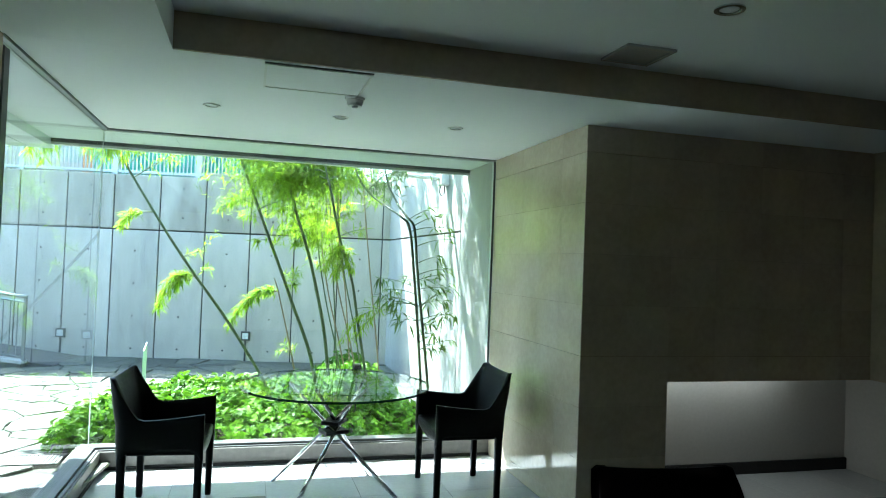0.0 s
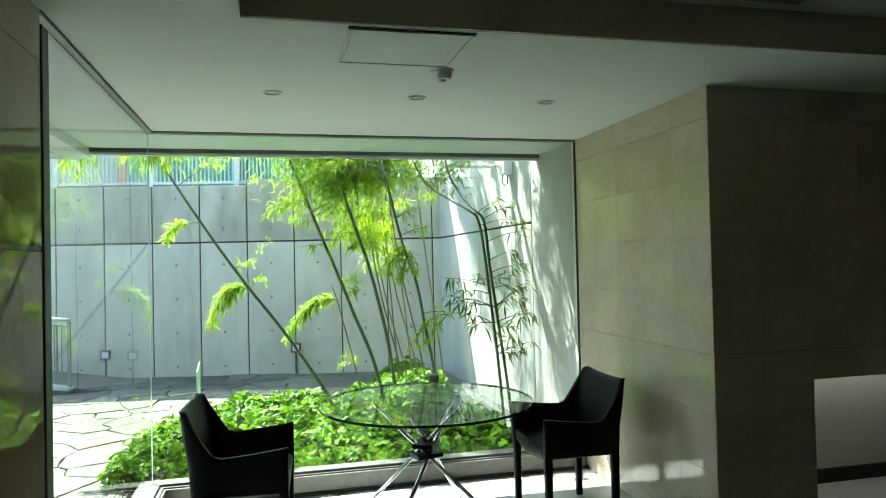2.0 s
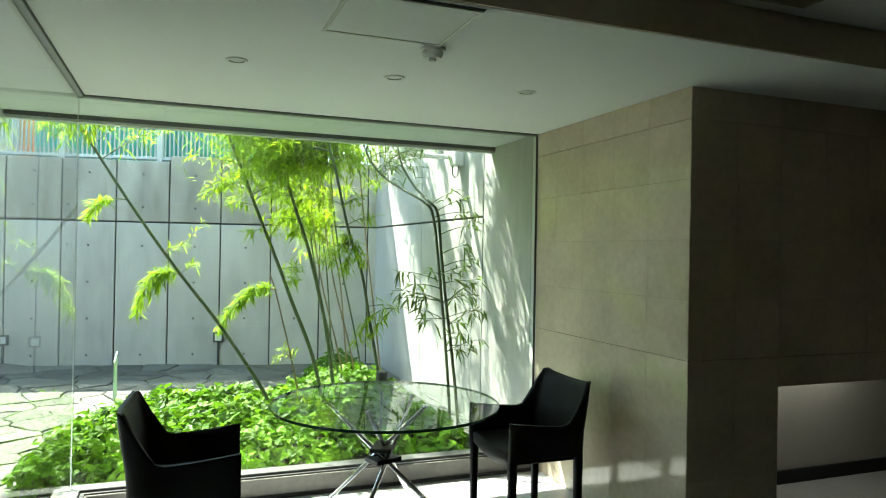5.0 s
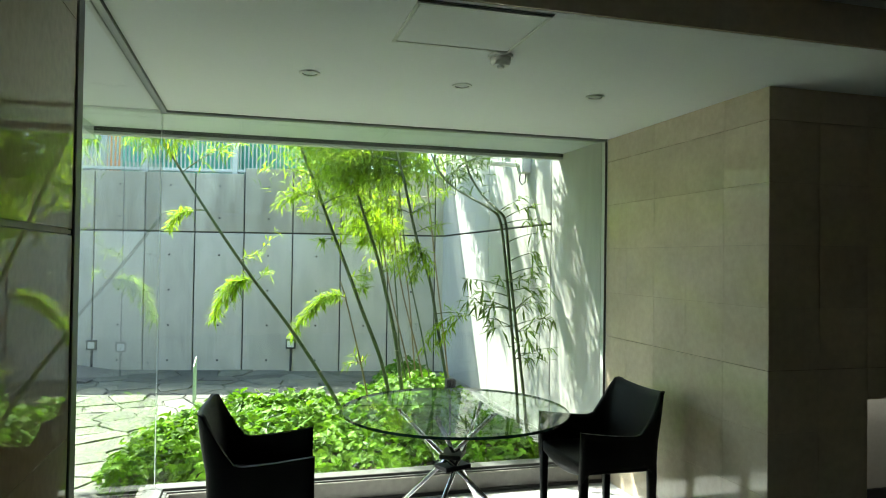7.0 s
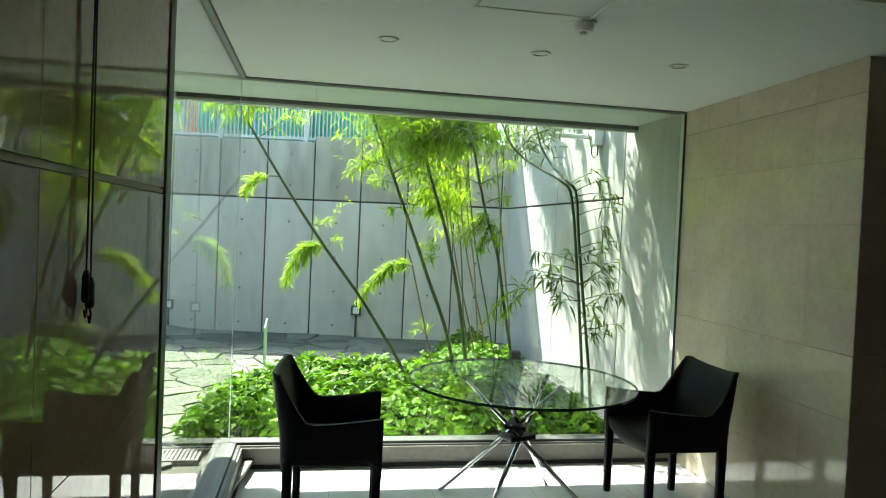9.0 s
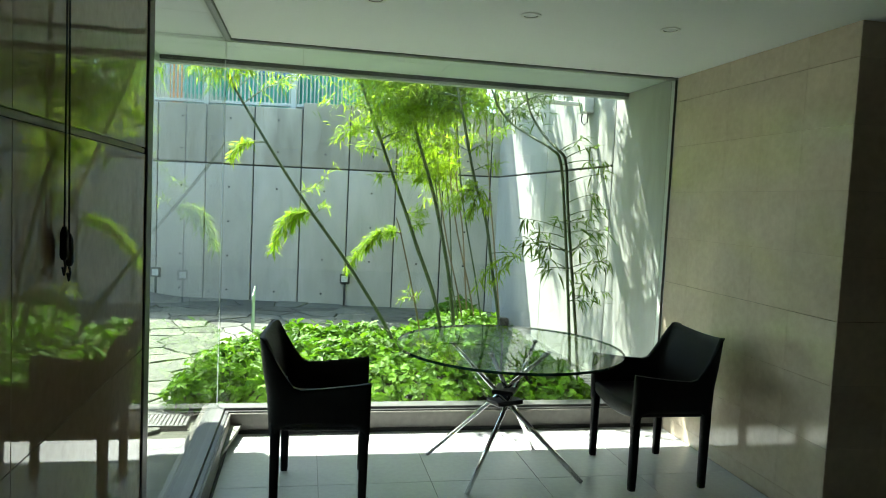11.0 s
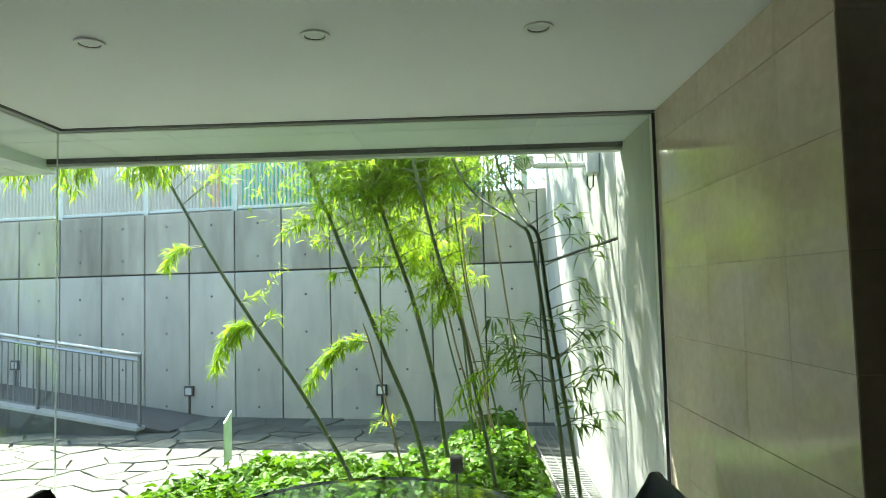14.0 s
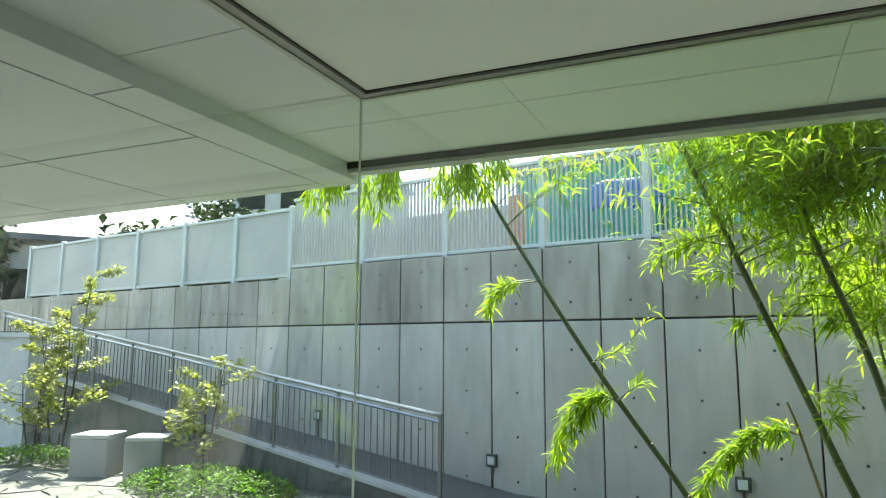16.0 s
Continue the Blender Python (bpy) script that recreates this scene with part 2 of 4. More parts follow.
def box(x0, x1, y0, y1, z0, z1, bevel=0.0, bm=None, segments=1):
    own = bmesh.new()
    bmesh.ops.create_cube(own, size=1.0)
    for v in own.verts:
        v.co = Vector(((x0 + x1) / 2 + v.co.x * (x1 - x0), (y0 + y1) / 2 + v.co.y * (y1 - y0), (z0 + z1) / 2 + v.co.z * (z1 - z0)))
    if bevel:
        bmesh.ops.bevel(own, geom=own.edges[:], offset=bevel, segments=segments, affect="EDGES", profile=0.5)
    if bm is None:
        return own
    return join(bm, own)


def join(bm, other):
    me = bpy.data.meshes.new("t")
    other.to_mesh(me)
    other.free()
    bm.from_mesh(me)
    bpy.data.meshes.remove(me)
    return bm


def tube(pts, radii, seg=8, bm=None, caps=True):
    """A tapered tube along the points."""
    bm = bm or bmesh.new()
    pts = [Vector(p) for p in pts]
    if isinstance(radii, (int, float)):
        radii = [radii] * len(pts)
    rings = []
    for i, p in enumerate(pts):
        d = (pts[min(i + 1, len(pts) - 1)] - pts[max(i - 1, 0)]).normalized()
        a = d.cross(Vector((0, 0, 1)) if abs(d.z) < 0.9 else Vector((1, 0, 0))).normalized()
        b = d.cross(a)
        rings.append([bm.verts.new(p + radii[i] * (math.cos(k * math.tau / seg) * a + math.sin(k * math.tau / seg) * b)) for k in range(seg)])
    for r0, r1 in zip(rings, rings[1:]):
        for k in range(seg):
            bm.faces.new((r0[k], r0[(k + 1) % seg], r1[(k + 1) % seg], r1[k]))
    if caps:
        bm.faces.new(rings[0][::-1])
        bm.faces.new(rings[-1])
    bmesh.ops.recalc_face_normals(bm, faces=bm.faces[:])
    return bm


def disc(r0, r1, z0, z1, seg=32, bm=None, at=(0, 0, 0)):
    return tube([(at[0], at[1], at[2] + z0), (at[0], at[1], at[2] + z1)], [r0, r1], seg, bm)


def ring(r_in, r_out, z0, z1, seg=32):
    """A flat washer with thickness."""
    bm = bmesh.new()
    prof = ((r_in, z0), (r_out, z0), (r_out, z1), (r_in, z1))
    rows = [[bm.verts.new((r * math.cos(k * math.tau / seg), r * math.sin(k * math.tau / seg), z)) for k in range(seg)] for r, z in prof]
    for a, b in zip(rows, rows[1:] + rows[:1]):
        for k in range(seg):
            bm.faces.new((a[k], a[(k + 1) % seg], b[(k + 1) % seg], b[k]))
    bmesh.ops.recalc_face_normals(bm, faces=bm.faces[:])
    return bm


def structure(name, bm, mat, label="", smooth=False):
    return tagged(part(name, bm, mat, None, label, smooth=smooth), label, name.split("_")[0], "", "structure")


def smooth_path(pts, n=5):
    """Catmull-Rom through the points."""
    p = [Vector(v) for v in pts]
    p = [2 * p[0] - p[1]] + p + [2 * p[-1] - p[-2]]
    out = []
    for i in range(1, len(p) - 2):
        for k in range(n):
            t = k / n
            a, b, c, d = p[i - 1], p[i], p[i + 1], p[i + 2]
            out.append(0.5 * (2 * b + (c - a) * t + (2 * a - 5 * b + 4 * c - d) * t * t + (3 * b - a - 3 * c + d) * t ** 3))
    return out + [p[-2]]

# ---- the room ----
XL, XR, YG, ZC, ZU = -1.195, 1.80, 6.665, 2.43, 2.60
floor = structure("floor", box(-1.30, 4.75, -3.4, 6.57, -0.3, -0.004), M_TILE_JOINT, "pale grey stone tile floor with thin joints")
wall_left = structure("wall_left", box(-1.42, -1.182, -3.2, 4.46, 0, 2.6), M_GROUT, "polished beige limestone wall beside the window")
bm = box(1.812, 2.41, 5.032, 6.636, 0, ZC)
box(2.41, 4.012, 5.032, 5.25, 0.858, ZC, bm=bm)
wall_stone = structure("wall_stone", bm, M_GROUT, "polished limestone pier and wall with a low niche")
wall_right = structure("wall_right", box(4.012, 4.25, -3.2, 5.25, 0.858, 2.75), M_STONE, "limestone wall in shadow")
structure("wall_right_foot", box(4.012, 4.25, -3.2, 4.1, 0, 0.858), M_STONE, "limestone wall in shadow")
structure("wall_rear", box(-1.45, 4.25, -3.4, -3.2, 0, 2.75), M_REAR, "unseen rear wall, coloured warm to tint the bounced light")
bm = box(XL - 0.02, 4.3, 4.46, YG - 0.03, ZC, 2.75)
box(-1.45, 4.3, 4.42, 4.459, ZC, 2.75, bm=bm)
box(-1.45, -0.51, -3.3, 4.42, ZC, 2.75, bm=bm)
structure("ceiling", bm, M_CEIL, "white painted lower ceiling beside the window")
structure("ceiling_coffer", box(-0.51, 4.3, -3.3, 4.42, ZU, 2.75), M_CEIL_UP, "raised ceiling panel of the lobby")
structure("coffer_trim", box(-0.51, 4.0, 4.405, 4.419, ZC + 0.002, ZU - 0.002), M_STONE, "beige upstand round the raised ceiling")
# niche
structure("niche_wall", box(2.3, 4.75, 5.80, 5.95, 0, 1.2), M_NICHE, "white plaster back wall of the low niche")
# second box of each pair is an unseen closure against sky light
structure("niche_ceiling", join(box(2.41, 4.75, 5.251, 5.80, 0.95, 1.1), box(4.251, 4.75, 4.0, 5.25, 0.95, 1.1)), M_NICHE)
structure("niche_side", join(box(4.62, 4.75, 4.101, 5.80, 0, 0.949), box(4.251, 4.75, 4.0, 4.1, 0, 0.949)), M_NICHE)
structure("niche_baseboard", box(2.42, 4.62, 5.775, 5.797, 0.0, 0.09), M_DARK, "black baseboard")
strip = thing("strip_light", pose(3.2, 5.66, 0.93), "linear lamp hidden behind the niche lintel", "lamp")
part("housing", box(-0.72, 0.72, -0.03, 0.03, -0.012, 0.02), M_ALU, strip)
part("diffuser", box(-0.7, 0.7, -0.02, 0.02, -0.018, -0.013), M_GLOW, strip)

# ---- window wall ----
window = new("window_1")
tagged(window, "frameless corner glazing in slim aluminium channels", "window", "", "structure")
def pane(bm, mat, facing, parent, label=""):
    """A glass slab whose room side carries the mirror image."""
    ob = part("glass_pane", bm, mat, parent, label)
    ob.data.materials.append(M_CLEAR)
    for f in ob.data.polygons:
        f.material_index = 0 if f.normal.dot(Vector(facing)) > 0.9 else 1
    ob.visible_shadow = False
    return ob


pane(box(XL, 1.781, YG - 0.006, YG + 0.006, 0.15, ZC - 0.01), M_GLASS, (0, -1, 0), window)
pane(box(XL - 0.006, XL + 0.006, 4.54, YG - 0.008, 0.15, ZC - 0.01), M_GLASS, (1, 0, 0), window)
part("corner_joint", box(XL - 0.006, XL + 0.001, YG - 0.011, YG - 0.0065, 0.15, ZC - 0.014), M_JOINT, window, "pale silicone corner joint")
# head: shadow gap, channel, slot and glazing bead, one after the other towards the glass
for name, mat, a, b, z in (("shadow_gap", M_ALU_DARK, -0.030, -0.0255, 0.003), ("top_channel", M_ALU, -0.025, 0.003, 0.0115), ("slot", M_ALU_DARK, 0.0031, 0.0069, 0.010), ("glazing_bead", M_RIM, 0.007, 0.026, 0.015)):
    part(name, box(XL - b, XR - 0.002, YG + a, YG + b, ZC - z, ZC + 0.012), mat, window)
    part(name, box(XL - b, XL - a, 4.46, YG + a - 0.0005, ZC - z, ZC + 0.0118), mat, window)
for a, b, mat in ((-0.028, -0.0245, M_ALU_DARK), (-0.024, 0.0215, M_RIM), (0.022, 0.026, M_ALU_DARK)):
    part("jamb", box(XR - 0.018, XR - 0.002, YG + a, YG + b, 0.15, ZC - 0.016), mat, window)
part("jamb", box(-1.26, -1.165, 4.462, 4.535, 0.0, ZC - 0.046, 0.004), M_ALU_DARK, window, "dark metal jamb at the stone wall")
part("jamb", box(-1.235, -1.20, 4.537, 4.552, 0.15, ZC - 0.046), M_ALU, window)
part("sill", box(XL - 0.06, XR - 0.003, YG - 0.05, YG + 0.055, 0.128, 0.152, 0.003), M_SILL, window, "aluminium sill channel")
part("sill", box(XL - 0.06, XL + 0.05, 4.54, YG - 0.052, 0.128, 0.152, 0.003), M_SILL, window)
part("sill_gap", box(XL + 0.05, XR - 0.003, YG - 0.075, YG - 0.052, 0.118, 0.136), M_ALU_DARK, window)
part("sill_gap", box(XL + 0.052, XL + 0.075, 4.54, YG - 0.077, 0.118, 0.136), M_ALU_DARK, window)
structure("curb_back", box(XL - 0.1, XR - 0.002, YG - 0.09, YG + 0.10, -0.2, 0.127, 0.004), M_CURB, "low beige stone curb under the glass")
structure("curb_left", box(XL - 0.1, XL + 0.09, 4.46, YG - 0.092, -0.2, 0.127, 0.004), M_CURB, "low beige stone curb under the glass")
# solid black strips that draw the shadow line under the curb
structure("curb_trim", box(XL + 0.09, XR - 0.003, YG - 0.104, YG - 0.092, 0.0, 0.022), M_DARK, "dark strip for the shadow line at the foot of the curb")
structure("curb_trim_left", box(XL + 0.092, XL + 0.104, 4.46, YG - 0.106, 0.0, 0.022), M_DARK)

# ---- soffit and canopy outside ----
ZS, ZR = 2.447, 2.405
soffit = new("soffit")
tagged(soffit, "white boarded soffit over the glass with thin joints", "soffit", "", "structure")
part("backing", box(-1.8, 2.1, 6.66, 7.52, ZS + 0.012, ZS + 0.05), M_CONC_DARK, soffit)
for x0, x1 in ((-1.735, -0.743), (-0.741, 0.249), (0.251, 1.241), (1.243, 1.83)):
    for y0, y1 in ((6.693, 6.976), (6.981, 7.44)):
        part("board", box(x0, x1, y0, y1, ZS, ZS + 0.011), M_SOFFIT, soffit)
for y0, y1 in ((2.4, 3.8), (3.805, 4.97), (4.975, 6.139), (6.144, 6.689)):
    part("board", box(-1.735, XL - 0.028, y0, y1, ZS, ZS + 0.011), M_SOFFIT, soffit)
part("front_rim", box(-1.735, 1.83, 7.442, 7.450, ZR + 0.012, ZS + 0.05), M_ALU_DARK, soffit, "dark metal shadow line")
part("front_rim", box(-1.735, 1.83, 7.451, 7.52, ZR - 0.006, ZS + 0.05), M_RIM, soffit, "pale metal drip edge")
canopy = new("canopy")
tagged(canopy, "flat white panelled entrance canopy", "canopy", "", "structure")
front = lambda x: 7.58 - 0.04 * (x + 1.735)


def canopy_panel(name, xa, xb, ya, yb, z0):
    b = bmesh.new()
    q = [(xa, ya), (xb, ya), (xb, yb or front(xb)), (xa, yb or front(xa))]
    lo = [b.verts.new((x, y, z0)) for x, y in q]
    hi = [b.verts.new((x, y, ZR)) for x, y in q]
    b.faces.new(lo[::-1])
    b.faces.new(hi)
    for k in range(4):
        b.faces.new((lo[k], lo[(k + 1) % 4], hi[(k + 1) % 4], hi[k]))
    part(name, b, M_SOFFIT, canopy)


for ya, yb in ((2.4, 4.50), (4.51, 6.205), (6.215, None)):
    canopy_panel("edge", -1.924, -1.737, ya, yb, ZR - 0.027)
part("edge_face", box(-1.737, -1.7351, 2.4, 7.475, ZR - 0.026, ZS + 0.06), M_SOFFIT, canopy)
for i in range(7):
    for ya, yb in ((2.4, 4.14), (4.152, 4.98), (4.992, 5.83), (5.842, 6.676), (6.688, 7.49), (7.502, None)):
        canopy_panel("panel", -1.936 - 0.92 * (i + 1) + 0.012, -1.936 - 0.92 * i, ya, yb, ZR - 0.027)
# unseen slab, made thick to end the floor's sun patch on the left
b = bmesh.new()
q = [(-8.4, 2.4), (-1.738, 2.4), (-1.738, front(-1.738) - 0.004), (-8.4, front(-8.4) - 0.004)]
lo = [b.verts.new((x, y, ZR + 0.002)) for x, y in q]
hi = [b.verts.new((x, y, 2.95)) for x, y in q]
b.faces.new(lo[::-1])
b.faces.new(hi)
for k in range(4):
    b.faces.new((lo[k], lo[(k + 1) % 4], hi[(k + 1) % 4], hi[k]))
part("slab", b, M_CONC_DARK, canopy)
structure("wall_outer", box(-8.2, -1.45, 2.2, 2.38, -0.1, 3.0), M_PALE, "plain rendered outer wall under the canopy")
# added out of view to close the room from above
structure("roof", box(-1.73, 4.6, -3.4, 7.44, 2.76, 2.9), M_PALE, "unseen slab that keeps the sky out from above")

# ---- garden ground and walls ----
structure("ground", box(-200, 200, -200, 200, -0.5, -0.21), M_GROUND, "open ground around the building")
structure("pavement", box(-16, 1.83, YG + 0.1, 14.0, -0.3, 0.045), M_MORTAR, "mortar bed of the crazy paving")
structure("pavement_left", box(-16, XL - 0.1, 2.2, YG + 0.1, -0.3, 0.045), M_MORTAR, "mortar bed of the crazy paving")
WALL = pose(-0.19, 11.55, 0, 0, 0, -9.98)
XWALL = 1.83


def wall_panel(w, h, depth=0.03, bev=0.006):
    b = box(-w / 2, w / 2, 0, depth, 0, h)
    bmesh.ops.bevel(b, geom=[e for e in b.edges if all(abs(v.co.y) < 1e-6 for v in e.verts)], offset=bev, segments=1, affect="EDGES")
    return b


def shared(cache, key, make, name, mat, smooth=False):
    if key not in cache:
        me = bpy.data.meshes.new(name)
        b = make()
        b.to_mesh(me)
        b.free()
        if smooth:
            me.shade_smooth()
        me.materials.append(mat)
        cache[key] = me
    return cache[key]


CACHE = {}


def piece(name, key, make, mat, parent, m):
    ob = new(name, shared(CACHE, key, make, name, mat))
    ob.parent = parent
    ob.matrix_basis = m
    return ob


wall_back = new("wall_back")
wall_back.matrix_basis = WALL
tagged(wall_back, "grey cast concrete retaining wall with recessed joints", "wall", "", "structure")
bm = box(-0.594, 2.3, 0.022, 0.4, -0.3, 2.722)
box(-5.666, -0.595, 0.022, 0.4, -0.3, 2.642, bm=bm)
part("core", box(-16, -5.667, 0.022, 0.4, -0.3, 2.508, bm=bm), M_CONC_DARK, wall_back)
STEP = 0.634
for k in range(-4, 25):
    s0 = -0.04 + STEP * k
    xc = -(s0 + STEP / 2)
    top = 2.728 if k < 1 else 2.648 if k < 9 else 2.514
    for z0, z1 in ((0.0, 1.862), (1.882, top)):
        pn = piece("panel", (z0, top), lambda: wall_panel(STEP - 0.016, z1 - z0), M_CONC_TOP if z0 else M_CONCRETE, wall_back, pose(xc, 0, z0))
        for z in ((0.19, 0.65, 1.11, 1.57) if z0 == 0 else (2.06, 2.48)):
            if k < 17:
                piece("tie_hole", "tie", lambda: disc(0.014, 0.014, 0, 0.004, 8), M_CONC_DARK, pn, pose(0, 0.0, z - z0, 90))


def wall_box():
    """A square flush fitting with a dark frame."""
    e = new("wall_light")
    b = box(-0.065, 0.065, -0.03, 0.002, -0.065, 0.065, 0.006)
    part("frame", b, M_ALU_DARK, e, "dark metal frame")
    part("cover", box(-0.042, 0.042, -0.036, -0.031, -0.042, 0.042, 0.002), M_LENS, e, "pale frosted cover")
    part("conduit", box(-0.012, 0.012, -0.014, 0.0, -0.36, -0.066), M_ALU_DARK, e)
    return tagged(e, "small square wall light with a dark frame", "wall light", "lights on the garden wall")


wb = wall_box()
wb.matrix_basis = WALL @ pose(0.04, -0.001, 0.408)
copy_thing(wb, WALL @ pose(-2.49, -0.001, 0.386))
copy_thing(wb, WALL @ pose(-5.06, -0.001, 0.72))

wall_garden = new("wall_garden")
tagged(wall_garden, "pale sunlit concrete side wall with leaf shadows", "wall", "", "structure")
part("core", box(XWALL + 0.022, XWALL + 0.3, YG - 0.02, 11.6, -0.3, 4.6), M_CONC_DARK, wall_garden)
RIGHT = Matrix(((0, 1, 0, XWALL), (-1, 0, 0, 0), (0, 0, 1, 0), (0, 0, 0, 1)))
for y0, y1 in ((YG - 0.02, 7.66), (7.674, 9.30), (9.31, 11.45)):
    for z0, z1 in (((0, 4.6),) if y0 < 7 else ((0, 1.862), (1.882, 4.6))):
        part("panel", wall_panel(y1 - y0, z1 - z0, 0.03, 0.003), M_CONC_RIGHT, wall_garden, m=RIGHT @ pose(-(y0 + y1) / 2, 0, z0))
grate = thing("drain_grate", pose(1.655, 9.2, 0.05), "grey metal drain grating along the side wall", "grate")
part("frame", box(-0.155, -0.14, -2.4, 1.7, 0, 0.02), M_ALU, grate)
part("frame", box(0.14, 0.155, -2.4, 1.7, 0, 0.02), M_ALU, grate)
for i in range(82):
    piece("bar", "gratebar", lambda: box(-0.139, 0.139, -0.012, 0.012, 0.0, 0.018), M_ALU, grate, pose(0, -2.37 + 0.05 * i, 0))
part("rod", box(-0.05, -0.04, -2.4, 1.7, 0.002, 0.019), M_ALU, grate)
part("rod", box(0.04, 0.05, -2.4, 1.7, 0.002, 0.019), M_ALU, grate)
grate2 = thing("drain_grate", pose(-1.36, 6.645, 0.062), "grey metal drain grating set in the paving", "grate")
for y in (-0.125, 0.11):
    part("frame", box(-4.6, 0.0, y, y + 0.015, 0, 0.014), M_GRATE, grate2)
for i in range(184):
    piece("bar", "gratebar2", lambda: box(-0.009, 0.009, -0.109, 0.109, 0.0, 0.011), M_GRATE, grate2, pose(-0.012 - 0.025 * i, 0, 0))

# ---- fence on the wall ----
fence = thing("fence", WALL, "pale painted metal slat fence on the concrete wall", "fence")
POSTS = (-1.8, -0.53, 0.742, 1.898, 3.168, 4.46, 5.778, 6.95, 8.17, 9.46, 10.69, 11.9, 13.1)
for s in POSTS:
    zb = 2.53 if s > 5.5 else 2.64
    part("post", box(-s - 0.035, -s + 0.035, 0.075, 0.155, zb - 0.02, zb + 1.04, 0.004), M_FENCE_POST, fence)
for s0, s1 in zip(POSTS, POSTS[1:]):
    zb = 2.58 if s1 > 5.8 else 2.70
    for z in (zb, zb + 0.94):
        part("rail", box(-s1 + 0.036, -s0 - 0.036, 0.09, 0.15, z - 0.02, z + 0.02, 0.003), M_FENCE_POST, fence)
    if s1 > 5.8:
        part("sheet", box(-s1 + 0.037, -s0 - 0.037, 0.118, 0.126, zb + 0.021, zb + 0.919), M_SHEET, fence, "pale translucent sheet")
        continue
    n = int((s1 - s0 - 0.07) / 0.052)
    for i in range(n):
        piece("slat", "slat", lambda: box(-0.007, 0.007, -0.018, 0.018, -0.055, 0.92), M_FENCE, fence,
              pose(-(s0 + 0.035 + (i + 0.5) * (s1 - s0 - 0.07) / n), 0.131, zb))
# what stands behind the fence
shed = thing("shed", WALL @ pose(0, 1.6, 2.3), "teal corrugated sheet shed behind the fence", "shed")
b = bmesh.new()
cols = [(-3.0 + 0.05 * i, 0.012 * (i % 2)) for i in range(82)]
vs = [[b.verts.new((x, y, z)) for z in (-1.5, 1.65)] for x, y in cols]
for a, c in zip(vs, vs[1:]):
    b.faces.new((a[0], c[0], c[1], a[1]))
part("wall", b, M_TEAL, shed)
part("roof", box(-3.1, 1.15, -0.1, 2.0, 1.65, 1.73), M_PALE, shed, "pale flat roof")
tarp = thing("tarpaulin", WALL @ pose(-1.4, 1.35, 2.3), "crumpled blue tarpaulin over a stack", "tarpaulin")
b = box(-0.42, 0.42, -0.15, 0.2, 0.95, 1.32, 0.08, segments=2)
bmesh.ops.subdivide_edges(b, edges=b.edges[:], cuts=3, use_grid_fill=True)
for v in b.verts:
    v.co += 0.05 * noise.noise_vector(v.co * 4)
part("cover", b, M_BLUE, tarp, smooth=True)
part("base", box(-0.38, 0.38, -0.1, 0.18, -1.8, 0.99), M_TEAL, tarp, "teal boarded stack")
pole = thing("orange_post", WALL @ pose(-2.52, 0.7, 0.5), "orange painted upright board behind the fence", "post")
part("board", box(-0.09, 0.09, -0.02, 0.02, 0, 2.95, 0.006), M_ORANGE, pole)
part("foot", box(-0.15, 0.15, -0.1, 0.1, 0, 0.05), M_IRON, pole)
screen = thing("site_screen", WALL @ pose(-4.6, 0.75, 0.5), "pale sheet screen behind the slat fence", "screen")
part("sheet", box(-2.1, 2.05, -0.012, 0.012, 1.6, 2.85, 0.003), M_PALE, screen)
for x in (-2.0, -0.7, 0.6, 1.95):
    part("post", box(x - 0.03, x + 0.03, 0.014, 0.06, 0, 2.85), M_FENCE, screen)
structure("terrace", box(-60, 60, 0, 60, -0.4, 0.5), M_GROUND, "raised ground behind the wall").matrix_basis = WALL @ pose(0, 0.41, 0)

# ---- ramp and railing ----
SL = 0.137
ramp = new("ramp")
ramp.matrix_basis = WALL
tagged(ramp, "dark asphalt ramp rising beside the concrete wall", "ramp", "", "structure")


def wedge(x0, x1, y0, y1, z_at, lift, low=-0.1):
    b = bmesh.new()
    lo = [b.verts.new((x, y, low)) for x, y in ((x0, y0), (x1, y0), (x1, y1), (x0, y1))]
    hi = [b.verts.new((x, y, z_at(x) + lift)) for x, y in ((x0, y0), (x1, y0), (x1, y1), (x0, y1))]
    b.faces.new(lo[::-1])
    b.faces.new(hi)
    for k in range(4):
        b.faces.new((lo[k], lo[(k + 1) % 4], hi[(k + 1) % 4], hi[k]))
    return b


rz = lambda x: 0.062 + SL * max(0.0, -(x + 2.45))
part("surface", wedge(-12.5, -2.2, -0.90, -0.003, lambda x: 0.066 + SL * max(0, -(x + 2.45)) if x < -3 else 0.066, 0.0), M_ASPHALT, ramp)
part("retaining_wall", wedge(-12.5, -2.52, -1.03, -0.902, rz, 0.02), M_CONC_RAMP, ramp, "grey concrete side of the ramp")
kb = wedge(-12.5, -2.5, -1.05, -0.89, rz, 0.06, 0.0)
for v in kb.verts:
    if v.co.z < 0.001:
        v.co.z = rz(v.co.x) + 0.022
part("kerb", kb, M_PALE, ramp, "pale kerb along the ramp edge")
railing = thing("railing", WALL, "brushed steel railing with a round handrail beside the ramp", "railing")
RX0, RX1, RY = -2.52, -11.6, -0.97
rail_z = lambda x: 0.0 + SL * (RX0 - x)
part("handrail", tube([(RX0 + 0.02, RY, 0.935), (RX0 - 0.1, RY, 0.945), (RX1, RY, 0.935 + rail_z(RX1))], 0.021, 12), M_STEEL, railing, smooth=True)
part("top_bar", tube([(RX0, RY, 0.865), (RX1, RY, 0.865 + rail_z(RX1))], 0.016, 6), M_STEEL, railing)
